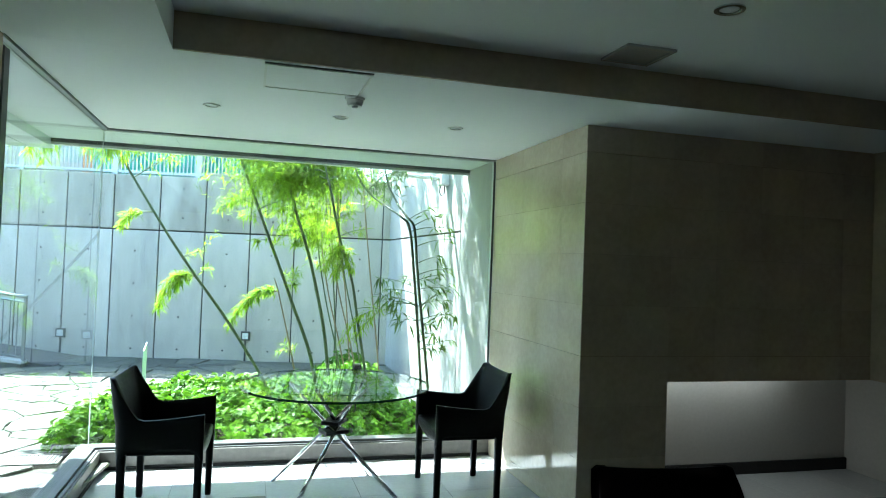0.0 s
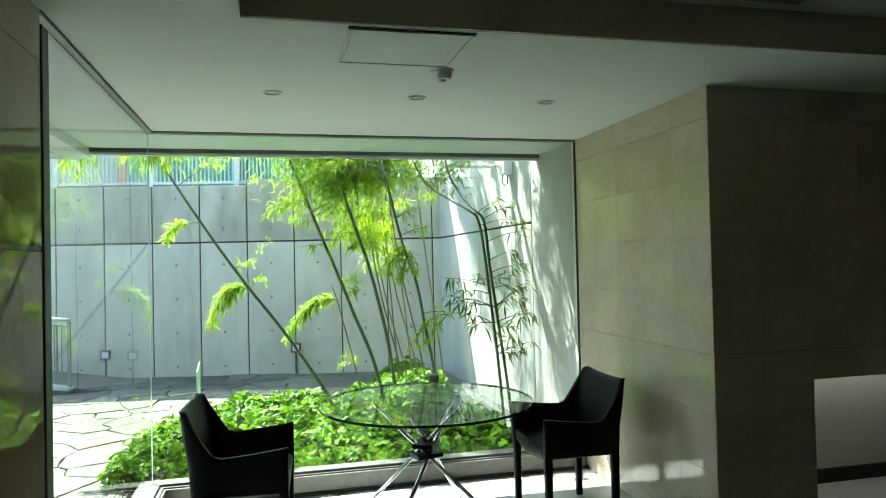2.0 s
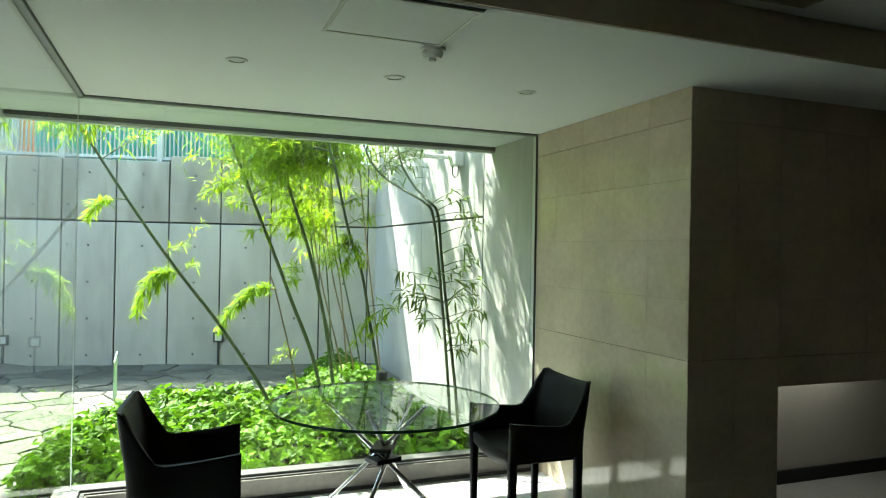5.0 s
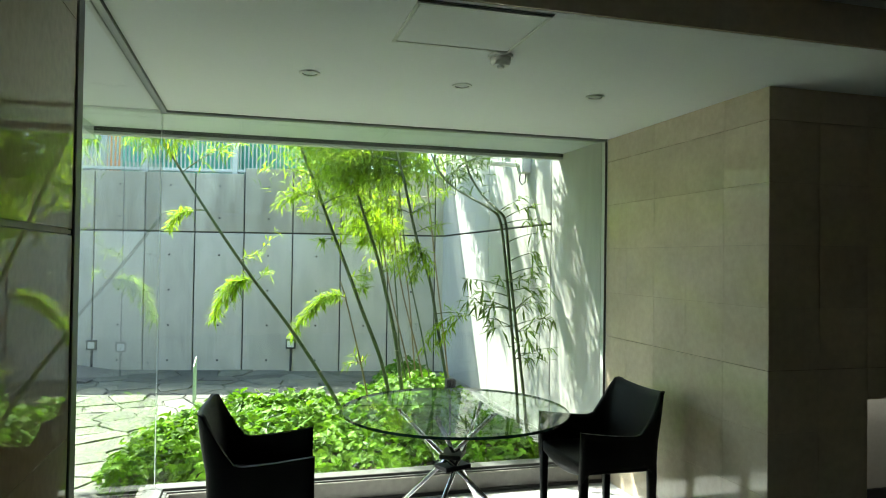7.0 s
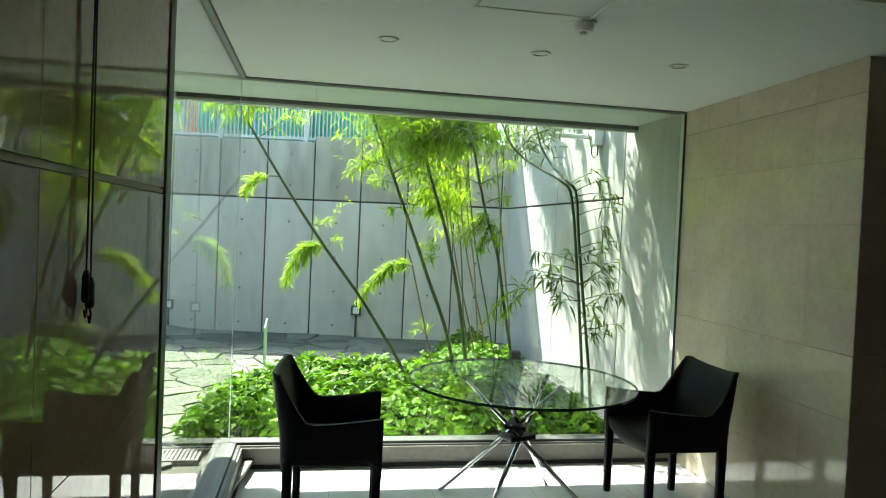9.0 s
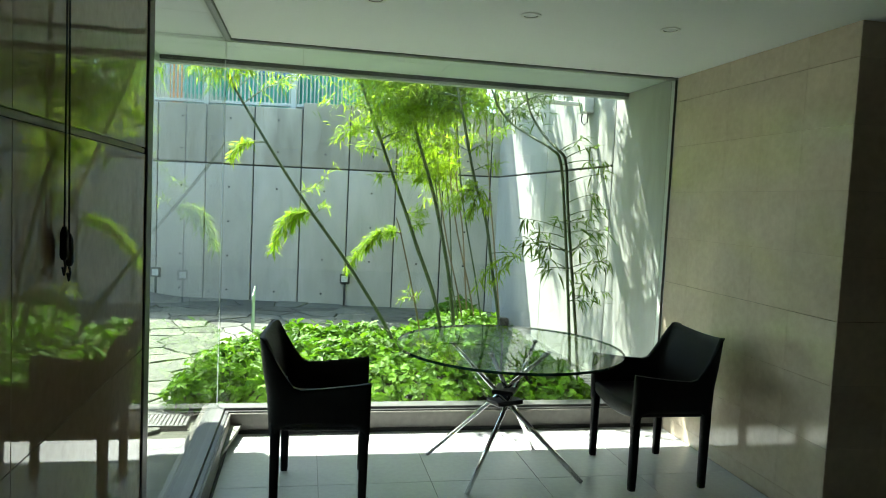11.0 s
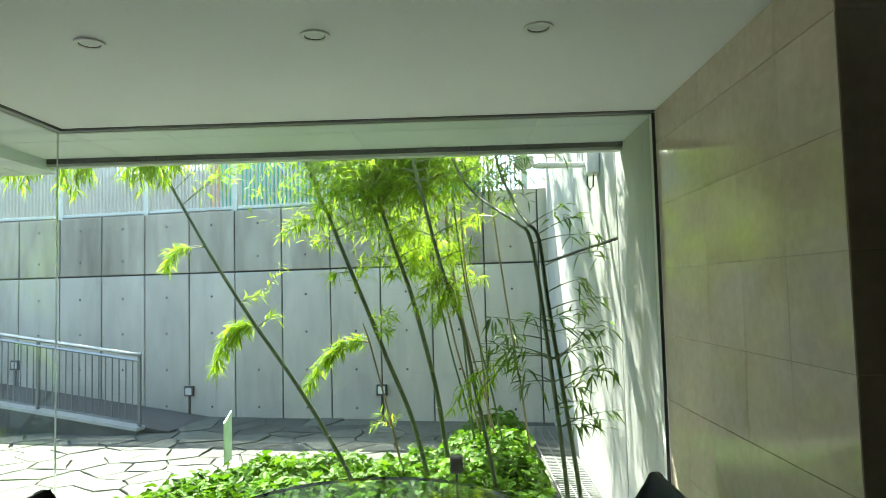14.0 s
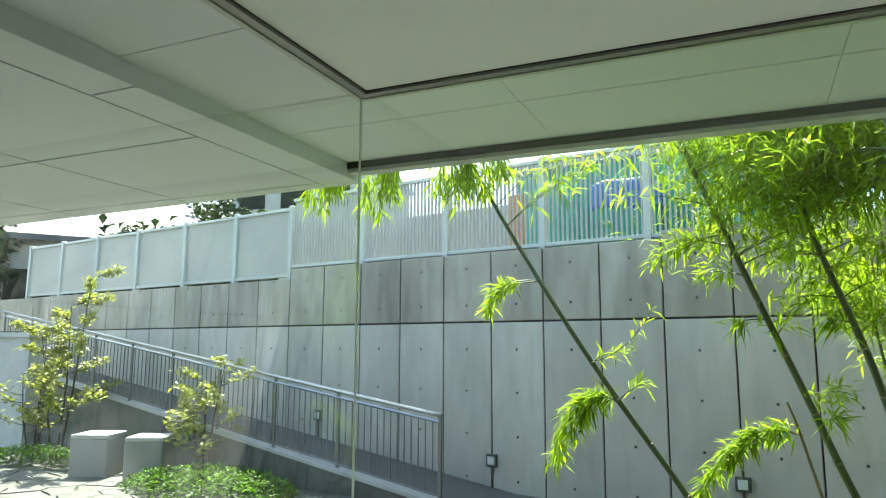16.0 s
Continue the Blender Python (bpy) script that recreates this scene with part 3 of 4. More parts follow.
part("bottom_bar", tube([(RX0, RY, 0.17), (RX1, RY, 0.17 + rail_z(RX1))], 0.012, 6), M_BALUSTER, railing)
for d in (0.0, 1.33, 2.31, 3.31, 4.27, 5.2, 6.15, 7.1, 8.05, 9.0):
    x = RX0 - d
    part("post", box(x - 0.02, x + 0.02, RY - 0.012, RY + 0.012, 0.09 + rail_z(x), 0.92 + rail_z(x), 0.003), M_BALUSTER, railing)
for i in range(102):
    x = RX0 - 0.087 - 0.087 * i
    piece("baluster", "baluster", lambda: box(-0.005, 0.005, -0.005, 0.005, 0.165, 0.865), M_BALUSTER, railing, pose(x, RY, rail_z(x)))

# ---- things far to the side ----
def block(x, y, w, h, turn):
    e = thing("stone_seat", pose(x, y, 0.045, 0, 0, turn), "grey granite block seat on the paving", "stone seat", "granite block seats")
    part("block", box(-w / 2, w / 2, -w / 2, w / 2, 0, h - 0.05, 0.012), M_BENCH, e)
    part("top", box(-w / 2, w / 2, -w / 2, w / 2, h - 0.049, h, 0.008), M_PALE, e, "pale flat top slab")
    return e


block(-7.37, 10.98, 0.46, 0.50, 20)
block(-6.60, 11.05, 0.44, 0.50, 26)
low_wall = structure("wall_low", join(box(-16, -10.2, 12.0, 12.25, 0, 1.72), box(-16, -10.15, 11.94, 12.31, 1.722, 1.80)), M_PALE, "pale rendered garden wall with a flat cap")
house = thing("house", pose(-19.0, 18.0, 0.5, 0, 0, 52), "pale house with a dark tiled roof far behind the fence", "house")
part("wall", box(-4, 4, -3, 3, 0, 3.9), M_PALE, house)
b = bmesh.new()
for x in (-4.4, 4.4):
    for y, z in ((-3.5, 3.7), (0, 5.4), (3.5, 3.7), (3.5, 3.85), (0, 5.6), (-3.5, 3.85)):
        b.verts.new((x, y, z))
b.verts.ensure_lookup_table()
v = b.verts
b.faces.new([v[i] for i in range(6)][::-1])
b.faces.new([v[i] for i in range(6, 12)])
for k in range(6):
    b.faces.new((v[k], v[(k + 1) % 6], v[6 + (k + 1) % 6], v[6 + k]))
part("roof", b, M_ROOF, house, "dark tiled gable roof")
for x in (-2.4, 0.2, 2.6):
    part("window", box(x - 0.5, x + 0.5, -3.04, -2.99, 1.8, 3.0), M_DARK, house)
house2 = thing("apartment_building", pose(-17, 30, 0.5, 0, 0, 12), "pale blue-grey building far behind the fence", "building")
part("wall", box(-3.2, 3.2, -3, 3, 0, 8.3), M_PALE, house2)
part("roof", box(-3.4, 3.4, -3.2, 3.2, 8.301, 8.5), M_PALE, house2)
for x in (-1.8, 0, 1.8):
    for z in (2.0, 4.6, 6.6):
        part("window", box(x - 0.55, x + 0.55, -3.04, -2.99, z, z + 1.2), M_DARK, house2)

# ---- plants ----
def leaf_mesh(bm, p, d, up, length, width, fold=0.25, droop=0.2):
    """One pointed leaf of four faces along d."""
    side = d.cross(up)
    if side.length < 1e-4:
        side = d.cross(Vector((1, 0, 0)))
    side.normalize()
    nrm = side.cross(d).normalized()
    mid = p + d * length * 0.42
    tip = p + d * length - Vector((0, 0, droop * length))
    a = bm.verts.new(p)
    l = bm.verts.new(mid + side * width / 2 + nrm * width * fold)
    r = bm.verts.new(mid - side * width / 2 + nrm * width * fold)
    m = bm.verts.new(mid)
    t = bm.verts.new(tip)
    bm.faces.new((a, m, l))
    bm.faces.new((a, r, m))
    bm.faces.new((l, m, t))
    bm.faces.new((m, r, t))


def random_dir(rng, flat=1.0):
    v = Vector((rng.gauss(0, 1), rng.gauss(0, 1), rng.gauss(0, 1) * flat))
    return v.normalized()


def spray(bm, twigs, rng, start, end, count, spread=0.06, size=(0.075, 0.13), width=0.0125, hang=0.25, via=None, first=0.25, along=0.6):
    """Twig that bends from start to end by way of a point, with narrow leaves from its share first on."""
    start, end = Vector(start), Vector(end)
    if via is None:
        via = (start + end) / 2 + Vector((0, 0, 0.12 * (end - start).length))
    bend = lambda t: start * (1 - t) ** 2 + via * 2 * t * (1 - t) + end * t * t
    tube([bend(t / 6) for t in range(7)], [0.0042 - 0.0005 * t for t in range(7)], 4, twigs)
    for i in range(count):
        t = first + (1 - first) * rng.random() ** 0.85
        p, ax = bend(t), (bend(min(1, t + 0.05)) - bend(t - 0.05)).normalized()
        d = (ax * along + random_dir(rng, 0.85) + Vector((0, 0, -hang))).normalized()
        leaf_mesh(bm, p + random_dir(rng) * spread * rng.random(), d, Vector((0, 0, 1)) + 0.6 * random_dir(rng), rng.uniform(*size), width * rng.uniform(0.8, 1.25), 0.2, rng.uniform(0.05, 0.35))


def bamboo(name, pts, r0, r1, mat, label, sprays, leaf_mat, seed, extra=()):
    """A culm along pts with nodes, and leaf sprays (start height share, end, count)."""
    rng = random.Random(seed)
    e = thing(name, pose(*pts[0]), label, "bamboo", "bamboo culms in the garden")
    o = Vector(pts[0])
    path = [q - o for q in smooth_path(pts, 6)]
    n = len(path)
    rad = [r0 + (r1 - r0) * i / (n - 1) for i in range(n)]
    part("culm", tube(path, rad, 8), mat, e, smooth=True)
    nb = bmesh.new()
    dist = 0.0
    for i in range(1, n):
        dist += (path[i] - path[i - 1]).length
        if dist > 0.19:
            dist = 0.0
            d = (path[i] - path[i - 1]).normalized()
            tube([path[i] - d * 0.005, path[i], path[i] + d * 0.005], [rad[i], rad[i] * 1.25, rad[i]], 8, nb)
    part("node_rings", nb, M_NODE, e)
    if sprays:
        lb, tb = bmesh.new(), bmesh.new()
        for spec in sprays:
            end, count, spread = Vector(spec[0]) - o, spec[1], spec[2]
            kw = dict(spec[3]) if len(spec) > 3 else {}
            best = min(path, key=lambda q: (q - end).length + 0.6 * max(0.0, q.z - end.z + 0.05))
            if "start" in kw:
                best = Vector(kw.pop("start")) - o
            if "via" in kw:
                kw["via"] = Vector(kw["via"]) - o
            spray(lb, tb, rng, best, end, count, spread, **kw)
        part("leaves", lb, leaf_mat, e, "bright green narrow leaves" if leaf_mat is M_BLEAF else "")
        part("twigs", tb, mat, e)
    return e


R = random.Random(5)
def crown(cx, cz, w, h, y, n, count, depth=0.35):
    """Ends of sprays scattered through an oval."""
    out = []
    while len(out) < n:
        a, b = R.uniform(-1, 1), R.uniform(-1, 1)
        if a * a + b * b < 1:
            out.append(((cx + a * w, y + R.uniform(-depth, depth), cz + b * h), count, 0.24))
    return out


TIGHT = {"hang": 0.2, "along": 0.8}
PLUME = {"size": (0.055, 0.105), "width": 0.0115, "first": 0.08, "along": 0.75, "hang": 0.12}


def hanging(x, y, z, count, root, w=0.13):
    """Twigs that arch out from the root and hang down to a tuft at x, y, z."""
    return [((x + dx, y + dy, z + dz), count, 0.05, {"start": root, "via": (x + dx * 0.4, y, 3.05), "first": 0.62, "hang": 0.5, "along": 0.6, "size": (0.075, 0.125), "width": 0.0135})
            for dx, dy, dz in ((0, 0, 0), (-w, 0.05, 0.07), (w * 0.8, -0.04, 0.10), (w * 0.3, 0.08, 0.14))]


# leaf clumps above the view, there to cast dapples on the side wall
SHADE_CLUMP = {"size": (0.10, 0.16), "width": 0.019, "first": 0.55, "hang": 0.8}
LEAN_TOP = (-1.66, 8.44, 2.98)
bamboo("bamboo", [(0.16, 7.86, 0.03), (0.085, 7.90, 0.25), (-0.014, 7.94, 0.46), (-0.328, 8.04, 0.94), (-0.627, 8.12, 1.34), (-0.874, 8.19, 1.69), (-1.160, 8.28, 2.13), (-1.385, 8.35, 2.50), (-1.70, 8.45, 3.05)],
       0.017, 0.010, M_CULM, "leaning green bamboo culm with small leaf tufts", [
           ((-1.31, 8.2, 1.78), 110, 0.03, dict(PLUME, via=(-1.24, 8.2, 1.98), start=(-1.03, 8.24, 1.93), first=0.3)),
           ((-1.27, 8.15, 1.88), 60, 0.03, dict(PLUME, start=(-1.03, 8.24, 1.93), first=0.4)),
           ((-0.47, 8.2, 1.77), 34, 0.02, dict(PLUME, start=(-0.755, 8.155, 1.52), via=(-0.58, 8.2, 1.56), size=(0.06, 0.11))),
           ((-0.60, 8.15, 1.58), 14, 0.02, dict(PLUME, start=(-0.755, 8.155, 1.52))),
           ((-0.95, 8.18, 1.03), 330, 0.045, dict(PLUME, via=(-0.86, 8.18, 1.47), start=(-0.62, 8.12, 1.33))),
           ((-0.86, 8.14, 1.14), 170, 0.04, dict(PLUME, via=(-0.76, 8.18, 1.42), start=(-0.62, 8.12, 1.33))),
           ((-0.52, 8.2, 1.42), 20, 0.02, TIGHT),
           ((-0.95, 8.3, 2.62), 55, 0.12, TIGHT), ((-0.62, 8.3, 2.60), 60, 0.12, TIGHT), ((-0.78, 8.25, 2.53), 50, 0.10, TIGHT)]
       + hanging(-2.40, 8.25, 2.43, 85, LEAN_TOP) + hanging(-1.98, 8.2, 2.36, 95, LEAN_TOP) + hanging(-1.50, 8.2, 2.37, 95, LEAN_TOP) + hanging(-1.30, 8.15, 2.39, 80, LEAN_TOP), M_BLEAF, 1)
bamboo("bamboo", [(0.60, 8.2, 0.03), (0.464, 8.2, 0.621), (0.278, 8.2, 1.10), (0.16, 8.2, 1.41), (-0.02, 8.2, 1.86), (-0.13, 8.2, 2.15), (-0.269, 8.2, 2.50), (-0.45, 8.2, 3.1)],
       0.018, 0.011, M_CULM, "tall green bamboo culm with leaf sprays", [
           ((0.33, 8.2, 1.40), 70, 0.06, dict(PLUME, start=(0.17, 8.2, 1.38))), ((0.28, 8.15, 1.30), 40, 0.05, TIGHT), ((-0.10, 8.15, 1.70), 40, 0.05, TIGHT), ((0.12, 8.2, 1.72), 40, 0.06, TIGHT),
           ((-0.47, 8.2, 2.00), 80, 0.05, dict(PLUME, start=(-0.12, 8.2, 2.12), first=0.25)), ((-0.38, 8.2, 2.10), 60, 0.06, TIGHT), ((-0.25, 8.3, 1.95), 40, 0.06, TIGHT)]
       + crown(-0.24, 2.52, 0.46, 0.34, 8.25, 22, 62) + crown(0.05, 2.15, 0.30, 0.16, 8.25, 6, 45), M_BLEAF, 2)
bamboo("bamboo", [(0.73, 8.4, 0.03), (0.682, 8.4, 0.40), (0.61, 8.4, 0.88), (0.475, 8.4, 1.45), (0.40, 8.4, 1.70), (0.27, 8.4, 2.09), (0.17, 8.4, 2.5), (0.07, 8.4, 3.1)],
       0.020, 0.012, M_CULM, "tall green bamboo culm with a dense crown", [
           ((0.30, 8.4, 1.72), 50, 0.07, TIGHT), ((0.16, 8.35, 1.82), 45, 0.07, TIGHT), ((0.50, 8.3, 1.72), 40, 0.07, TIGHT)]
       # last two crowns sit out of view, added to shade the leaves below
       + crown(0.24, 2.52, 0.58, 0.36, 8.4, 48, 92, 0.45) + crown(0.45, 2.02, 0.42, 0.20, 8.72, 15, 46, 0.25) + crown(0.30, 2.95, 0.50, 0.18, 8.8, 24, 80, 0.25) + crown(0.12, 2.86, 0.55, 0.12, 8.68, 22, 95, 0.14), M_BLEAF, 3)
bamboo("bamboo", [(1.05, 7.9, 0.03), (0.98, 7.9, 0.48), (0.885, 7.9, 0.98), (0.817, 7.9, 1.352), (0.70, 7.9, 1.70), (0.585, 7.9, 2.18), (0.51, 7.95, 2.6), (0.62, 8.05, 3.2), (0.95, 8.25, 3.9)],
       0.015, 0.010, M_CULM, "green bamboo culm with leaf sprays", [
           ((0.54, 7.82, 1.46), 110, 0.06, dict(PLUME, via=(0.62, 7.82, 1.66), start=(0.735, 7.9, 1.60))), ((0.64, 7.80, 1.37), 100, 0.06, dict(PLUME, start=(0.735, 7.9, 1.60))), ((0.79, 7.80, 1.44), 90, 0.06, dict(PLUME, via=(0.77, 7.8, 1.62), start=(0.735, 7.9, 1.60))), ((0.64, 7.80, 1.67), 60, 0.06, dict(PLUME, start=(0.735, 7.9, 1.60))),
           ((0.73, 7.85, 0.78), 100, 0.04, dict(PLUME, via=(0.91, 7.86, 1.10), start=(1.10, 7.9, 1.06), hang=0.4)), ((0.85, 7.82, 0.80), 80, 0.04, dict(PLUME, start=(1.10, 7.9, 1.06), hang=0.4)), ((1.12, 7.85, 1.08), 34, 0.05, dict(TIGHT, start=(0.865, 7.9, 1.08))),
           ((0.42, 7.95, 2.0), 50, 0.07, TIGHT), ((0.82, 7.95, 2.02), 46, 0.07, TIGHT), ((0.95, 8.0, 1.86), 40, 0.07, TIGHT)]
       # last two crowns are hidden by the soffit, added to shade the side wall
       + crown(0.60, 2.50, 0.48, 0.22, 8.55, 34, 78, 0.2) + crown(1.18, 3.0, 0.22, 0.35, 8.3, 11, 46, 0.2) + crown(1.45, 2.9, 0.14, 0.30, 7.95, 6, 60, 0.15), M_BLEAF, 4)
bamboo("bamboo", [(0.40, 8.3, 0.03), (0.35, 8.3, 0.35), (0.26, 8.3, 0.745), (0.145, 8.3, 1.20), (0.10, 8.3, 1.34)],
       0.010, 0.005, M_CULM_TAN, "thin tan bamboo shoot", [
           ((0.14, 8.27, 0.60), 20, 0.01, dict(PLUME, start=(0.28, 8.3, 0.63))), ((0.33, 8.28, 0.66), 12, 0.01, dict(PLUME, start=(0.28, 8.3, 0.60))), ((0.22, 8.26, 0.70), 10, 0.01, dict(PLUME, start=(0.28, 8.3, 0.60))),
           ((-0.32, 8.26, 0.86), 360, 0.04, dict(PLUME, via=(-0.09, 8.28, 1.32), start=(0.16, 8.3, 1.20))), ((-0.18, 8.24, 1.04), 150, 0.035, dict(PLUME, via=(-0.02, 8.28, 1.26), start=(0.16, 8.3, 1.20)))], M_BLEAF, 5)
W5 = {"size": (0.09, 0.15), "width": 0.0165, "hang": 0.4, "first": 0.55, "along": 0.7}
B5 = [(1.47, 2.04), (1.61, 2.0), (1.68, 1.88), (1.73, 1.78), (1.59, 1.44), (1.66, 1.32), (1.70, 1.21), (1.75, 1.32), (1.74, 1.09), (1.57, 1.27), (1.44, 1.39), (1.52, 0.99), (1.56, 0.9), (1.64, 1.1), (1.55, 0.76), (1.45, 0.88), (1.27, 1.4), (1.13, 1.17), (1.2, 1.23), (1.68, 1.5), (1.72, 0.85), (1.0, 1.4), (1.08, 1.3), (1.04, 1.18), (1.15, 1.1), (0.96, 1.25), (1.2, 1.02), (1.6, 1.62), (1.5, 1.2), (1.62, 0.8)]
leafy = lambda pairs: [((x - 0.04, 7.36 + R.uniform(-0.12, 0.1), z), 11, 0.05, W5) for x, z in pairs]
bamboo("bamboo", [(1.42, 7.32, 0.05), (1.39, 7.32, 0.528), (1.315, 7.32, 1.262), (1.245, 7.33, 1.83), (1.176, 7.38, 1.955), (1.08, 7.55, 2.05), (0.95, 7.75, 2.178), (0.834, 7.8, 2.335), (0.70, 7.85, 2.7)],
       0.014, 0.008, M_CULM, "bent dark green bamboo culm beside the pale wall", leafy(B5[::2]) + crown(0.95, 2.36, 0.35, 0.20, 7.9, 10, 26, 0.2), M_BLEAF_DARK, 6)
bamboo("bamboo", [(1.51, 7.36, 0.05), (1.464, 7.36, 0.506), (1.337, 7.35, 1.438), (1.292, 7.35, 1.85), (1.236, 7.40, 1.955), (1.19, 7.56, 2.06), (1.165, 7.72, 2.17), (1.10, 7.78, 2.335), (1.03, 7.8, 2.7)],
       0.014, 0.008, M_CULM, "bent dark green bamboo culm beside the pale wall", leafy(B5[1::2]) + crown(1.22, 2.36, 0.22, 0.16, 7.85, 7, 20, 0.15), M_BLEAF_DARK, 7)
for i, (xb, xt, zt, y) in enumerate(((0.96, 0.66, 1.50, 9.2), (1.02, 0.70, 1.55, 9.25), (1.14, 0.80, 1.65, 9.2), (1.18, 0.84, 1.95, 9.1), (1.39, 1.15, 2.10, 9.2), (1.08, 0.93, 1.5, 9.4), (0.92, 0.78, 1.7, 9.4))):
    bamboo("bamboo", [(xb, y, 0.03), (xb + (xt - xb) * 0.35, y, zt * 0.35), (xt + 0.03, y, zt * 0.8), (xt - 0.08, y, zt * 1.3), (xt - 0.10, y + 0.1, 3.4 + 0.1 * i), (xt - 0.05, y + 0.2, 4.5 + 0.12 * i)],
           0.009, 0.006, M_CULM_TAN if i % 3 else M_CULM, "thin bamboo cane in the back of the clump",
           [((xt + R.uniform(-0.45, 0.12), y + R.uniform(-0.4, 0.3), zt * R.uniform(0.98, 1.45)), 50, 0.10) for _ in range(6)]
           # next two lists: unseen clumps, added to break up the wall's sunlight
           + [((min(1.7, xt + R.uniform(0.2, 0.85)), y + R.uniform(-1.2, 1.6), R.uniform(3.3, 4.7)), 85, 0.06, SHADE_CLUMP) for _ in range(5)]
           + [((R.uniform(1.05, 1.55), R.uniform(10.2, 11.2), R.uniform(3.05, 3.9)), 85, 0.08, SHADE_CLUMP) for _ in range(2)], M_BLEAF, 10 + i)

IVY = [(-1.50, 6.775), (-1.60, 7.2), (-1.42, 7.9), (-1.2, 8.4), (-0.95, 8.9), (-0.6, 9.1), (-0.2, 9.0), (0.15, 8.85), (0.55, 9.3), (0.7, 10.1), (0.95, 10.7), (1.25, 10.9), (1.45, 10.4), (1.44, 9.5), (1.42, 8.4), (1.44, 6.775)]


def inside(x, y, poly=IVY):
    hit = False
    for (xa, ya), (xb, yb) in zip(poly, poly[1:] + poly[:1]):
        if (ya > y) != (yb > y) and x < (xb - xa) * (y - ya) / (yb - ya) + xa:
            hit = not hit
    return hit


def edge_dist(x, y, poly=IVY):
    best = 9.0
    for (xa, ya), (xb, yb) in zip(poly, poly[1:] + poly[:1]):
        dx, dy = xb - xa, yb - ya
        t = min(1, max(0, ((x - xa) * dx + (y - ya) * dy) / (dx * dx + dy * dy)))
        best = min(best, math.hypot(x - xa - t * dx, y - ya - t * dy))
    return best


def ivy_height(x, y):
    d = min(1.0, edge_dist(x, y) / 0.30)
    return 0.05 + (0.17 + 0.08 * noise.noise(Vector((x * 2.2, y * 2.2, 3))) + 0.05 * noise.noise(Vector((x * 6, y * 6, 8)))) * math.sqrt(max(0, d * (2 - d)))


b = bmesh.new()
N = 60
grid = {}
for i in range(N + 1):
    for j in range(N + 1):
        x, y = -1.65 + 3.2 * i / N, 6.77 + 4.21 * j / N
        if inside(x, y):
            grid[i, j] = b.verts.new((x, y, ivy_height(x, y) - 0.05))
for (i, j), v in grid.items():
    q = [grid.get(k) for k in ((i, j), (i + 1, j), (i + 1, j + 1), (i, j + 1))]
    if all(q):
        b.faces.new(q)
bed = structure("planting_bed", b, M_EARTH, "dark soil of the planting bed", smooth=True)


def ivy_leaf(bm, p, d, up, s):
    """A five-lobed leaf, folded on its midrib."""
    side = d.cross(up).normalized()
    nrm = side.cross(d).normalized()
    base = bm.verts.new(p)
    mid = bm.verts.new(p + d * s * 0.45 - nrm * s * 0.05)
    tip = bm.verts.new(p + d * s - nrm * s * 0.12)
    for k in (1, -1):
        q = [bm.verts.new(p + d * s * a + side * k * s * c + nrm * s * h) for a, c, h in ((-0.12, 0.24, 0.03), (0.20, 0.52, 0.01), (0.36, 0.25, 0.05), (0.62, 0.30, 0.0))]
        for f in ((base, q[0], q[1]), (base, q[1], q[2]), (base, q[2], mid), (mid, q[2], q[3]), (mid, q[3], tip)):
            bm.faces.new(f if k > 0 else f[::-1])


rng = random.Random(8)
b = bmesh.new()
made = 0
while made < 9400:
    x, y = rng.uniform(-1.65, 1.5), rng.uniform(6.74, 11.0)
    if not inside(x, y) or (y > 9.0 and rng.random() < 0.4):
        continue
    made += 1
    h = ivy_height(x, y)
    z = h + 0.01 + rng.uniform(-0.08, 0.06) + (0.06 if rng.random() < 0.12 else 0)
    e = 0.02
    slope = Vector((ivy_height(x - e, y) - ivy_height(x + e, y), ivy_height(x, y - e) - ivy_height(x, y + e), 2 * e)).normalized()
    up = (slope + 0.7 * random_dir(rng)).normalized()
    d = random_dir(rng, 0.3)
    d = (d - up * d.dot(up)).normalized()
    ivy_leaf(b, Vector((x, max(y, 6.80), z)), d, up, rng.uniform(0.045, 0.09))
ivy = tagged(part("ivy", b, M_IVY), "dense bright green ivy ground cover behind the glass", "ivy", "", "stuff")


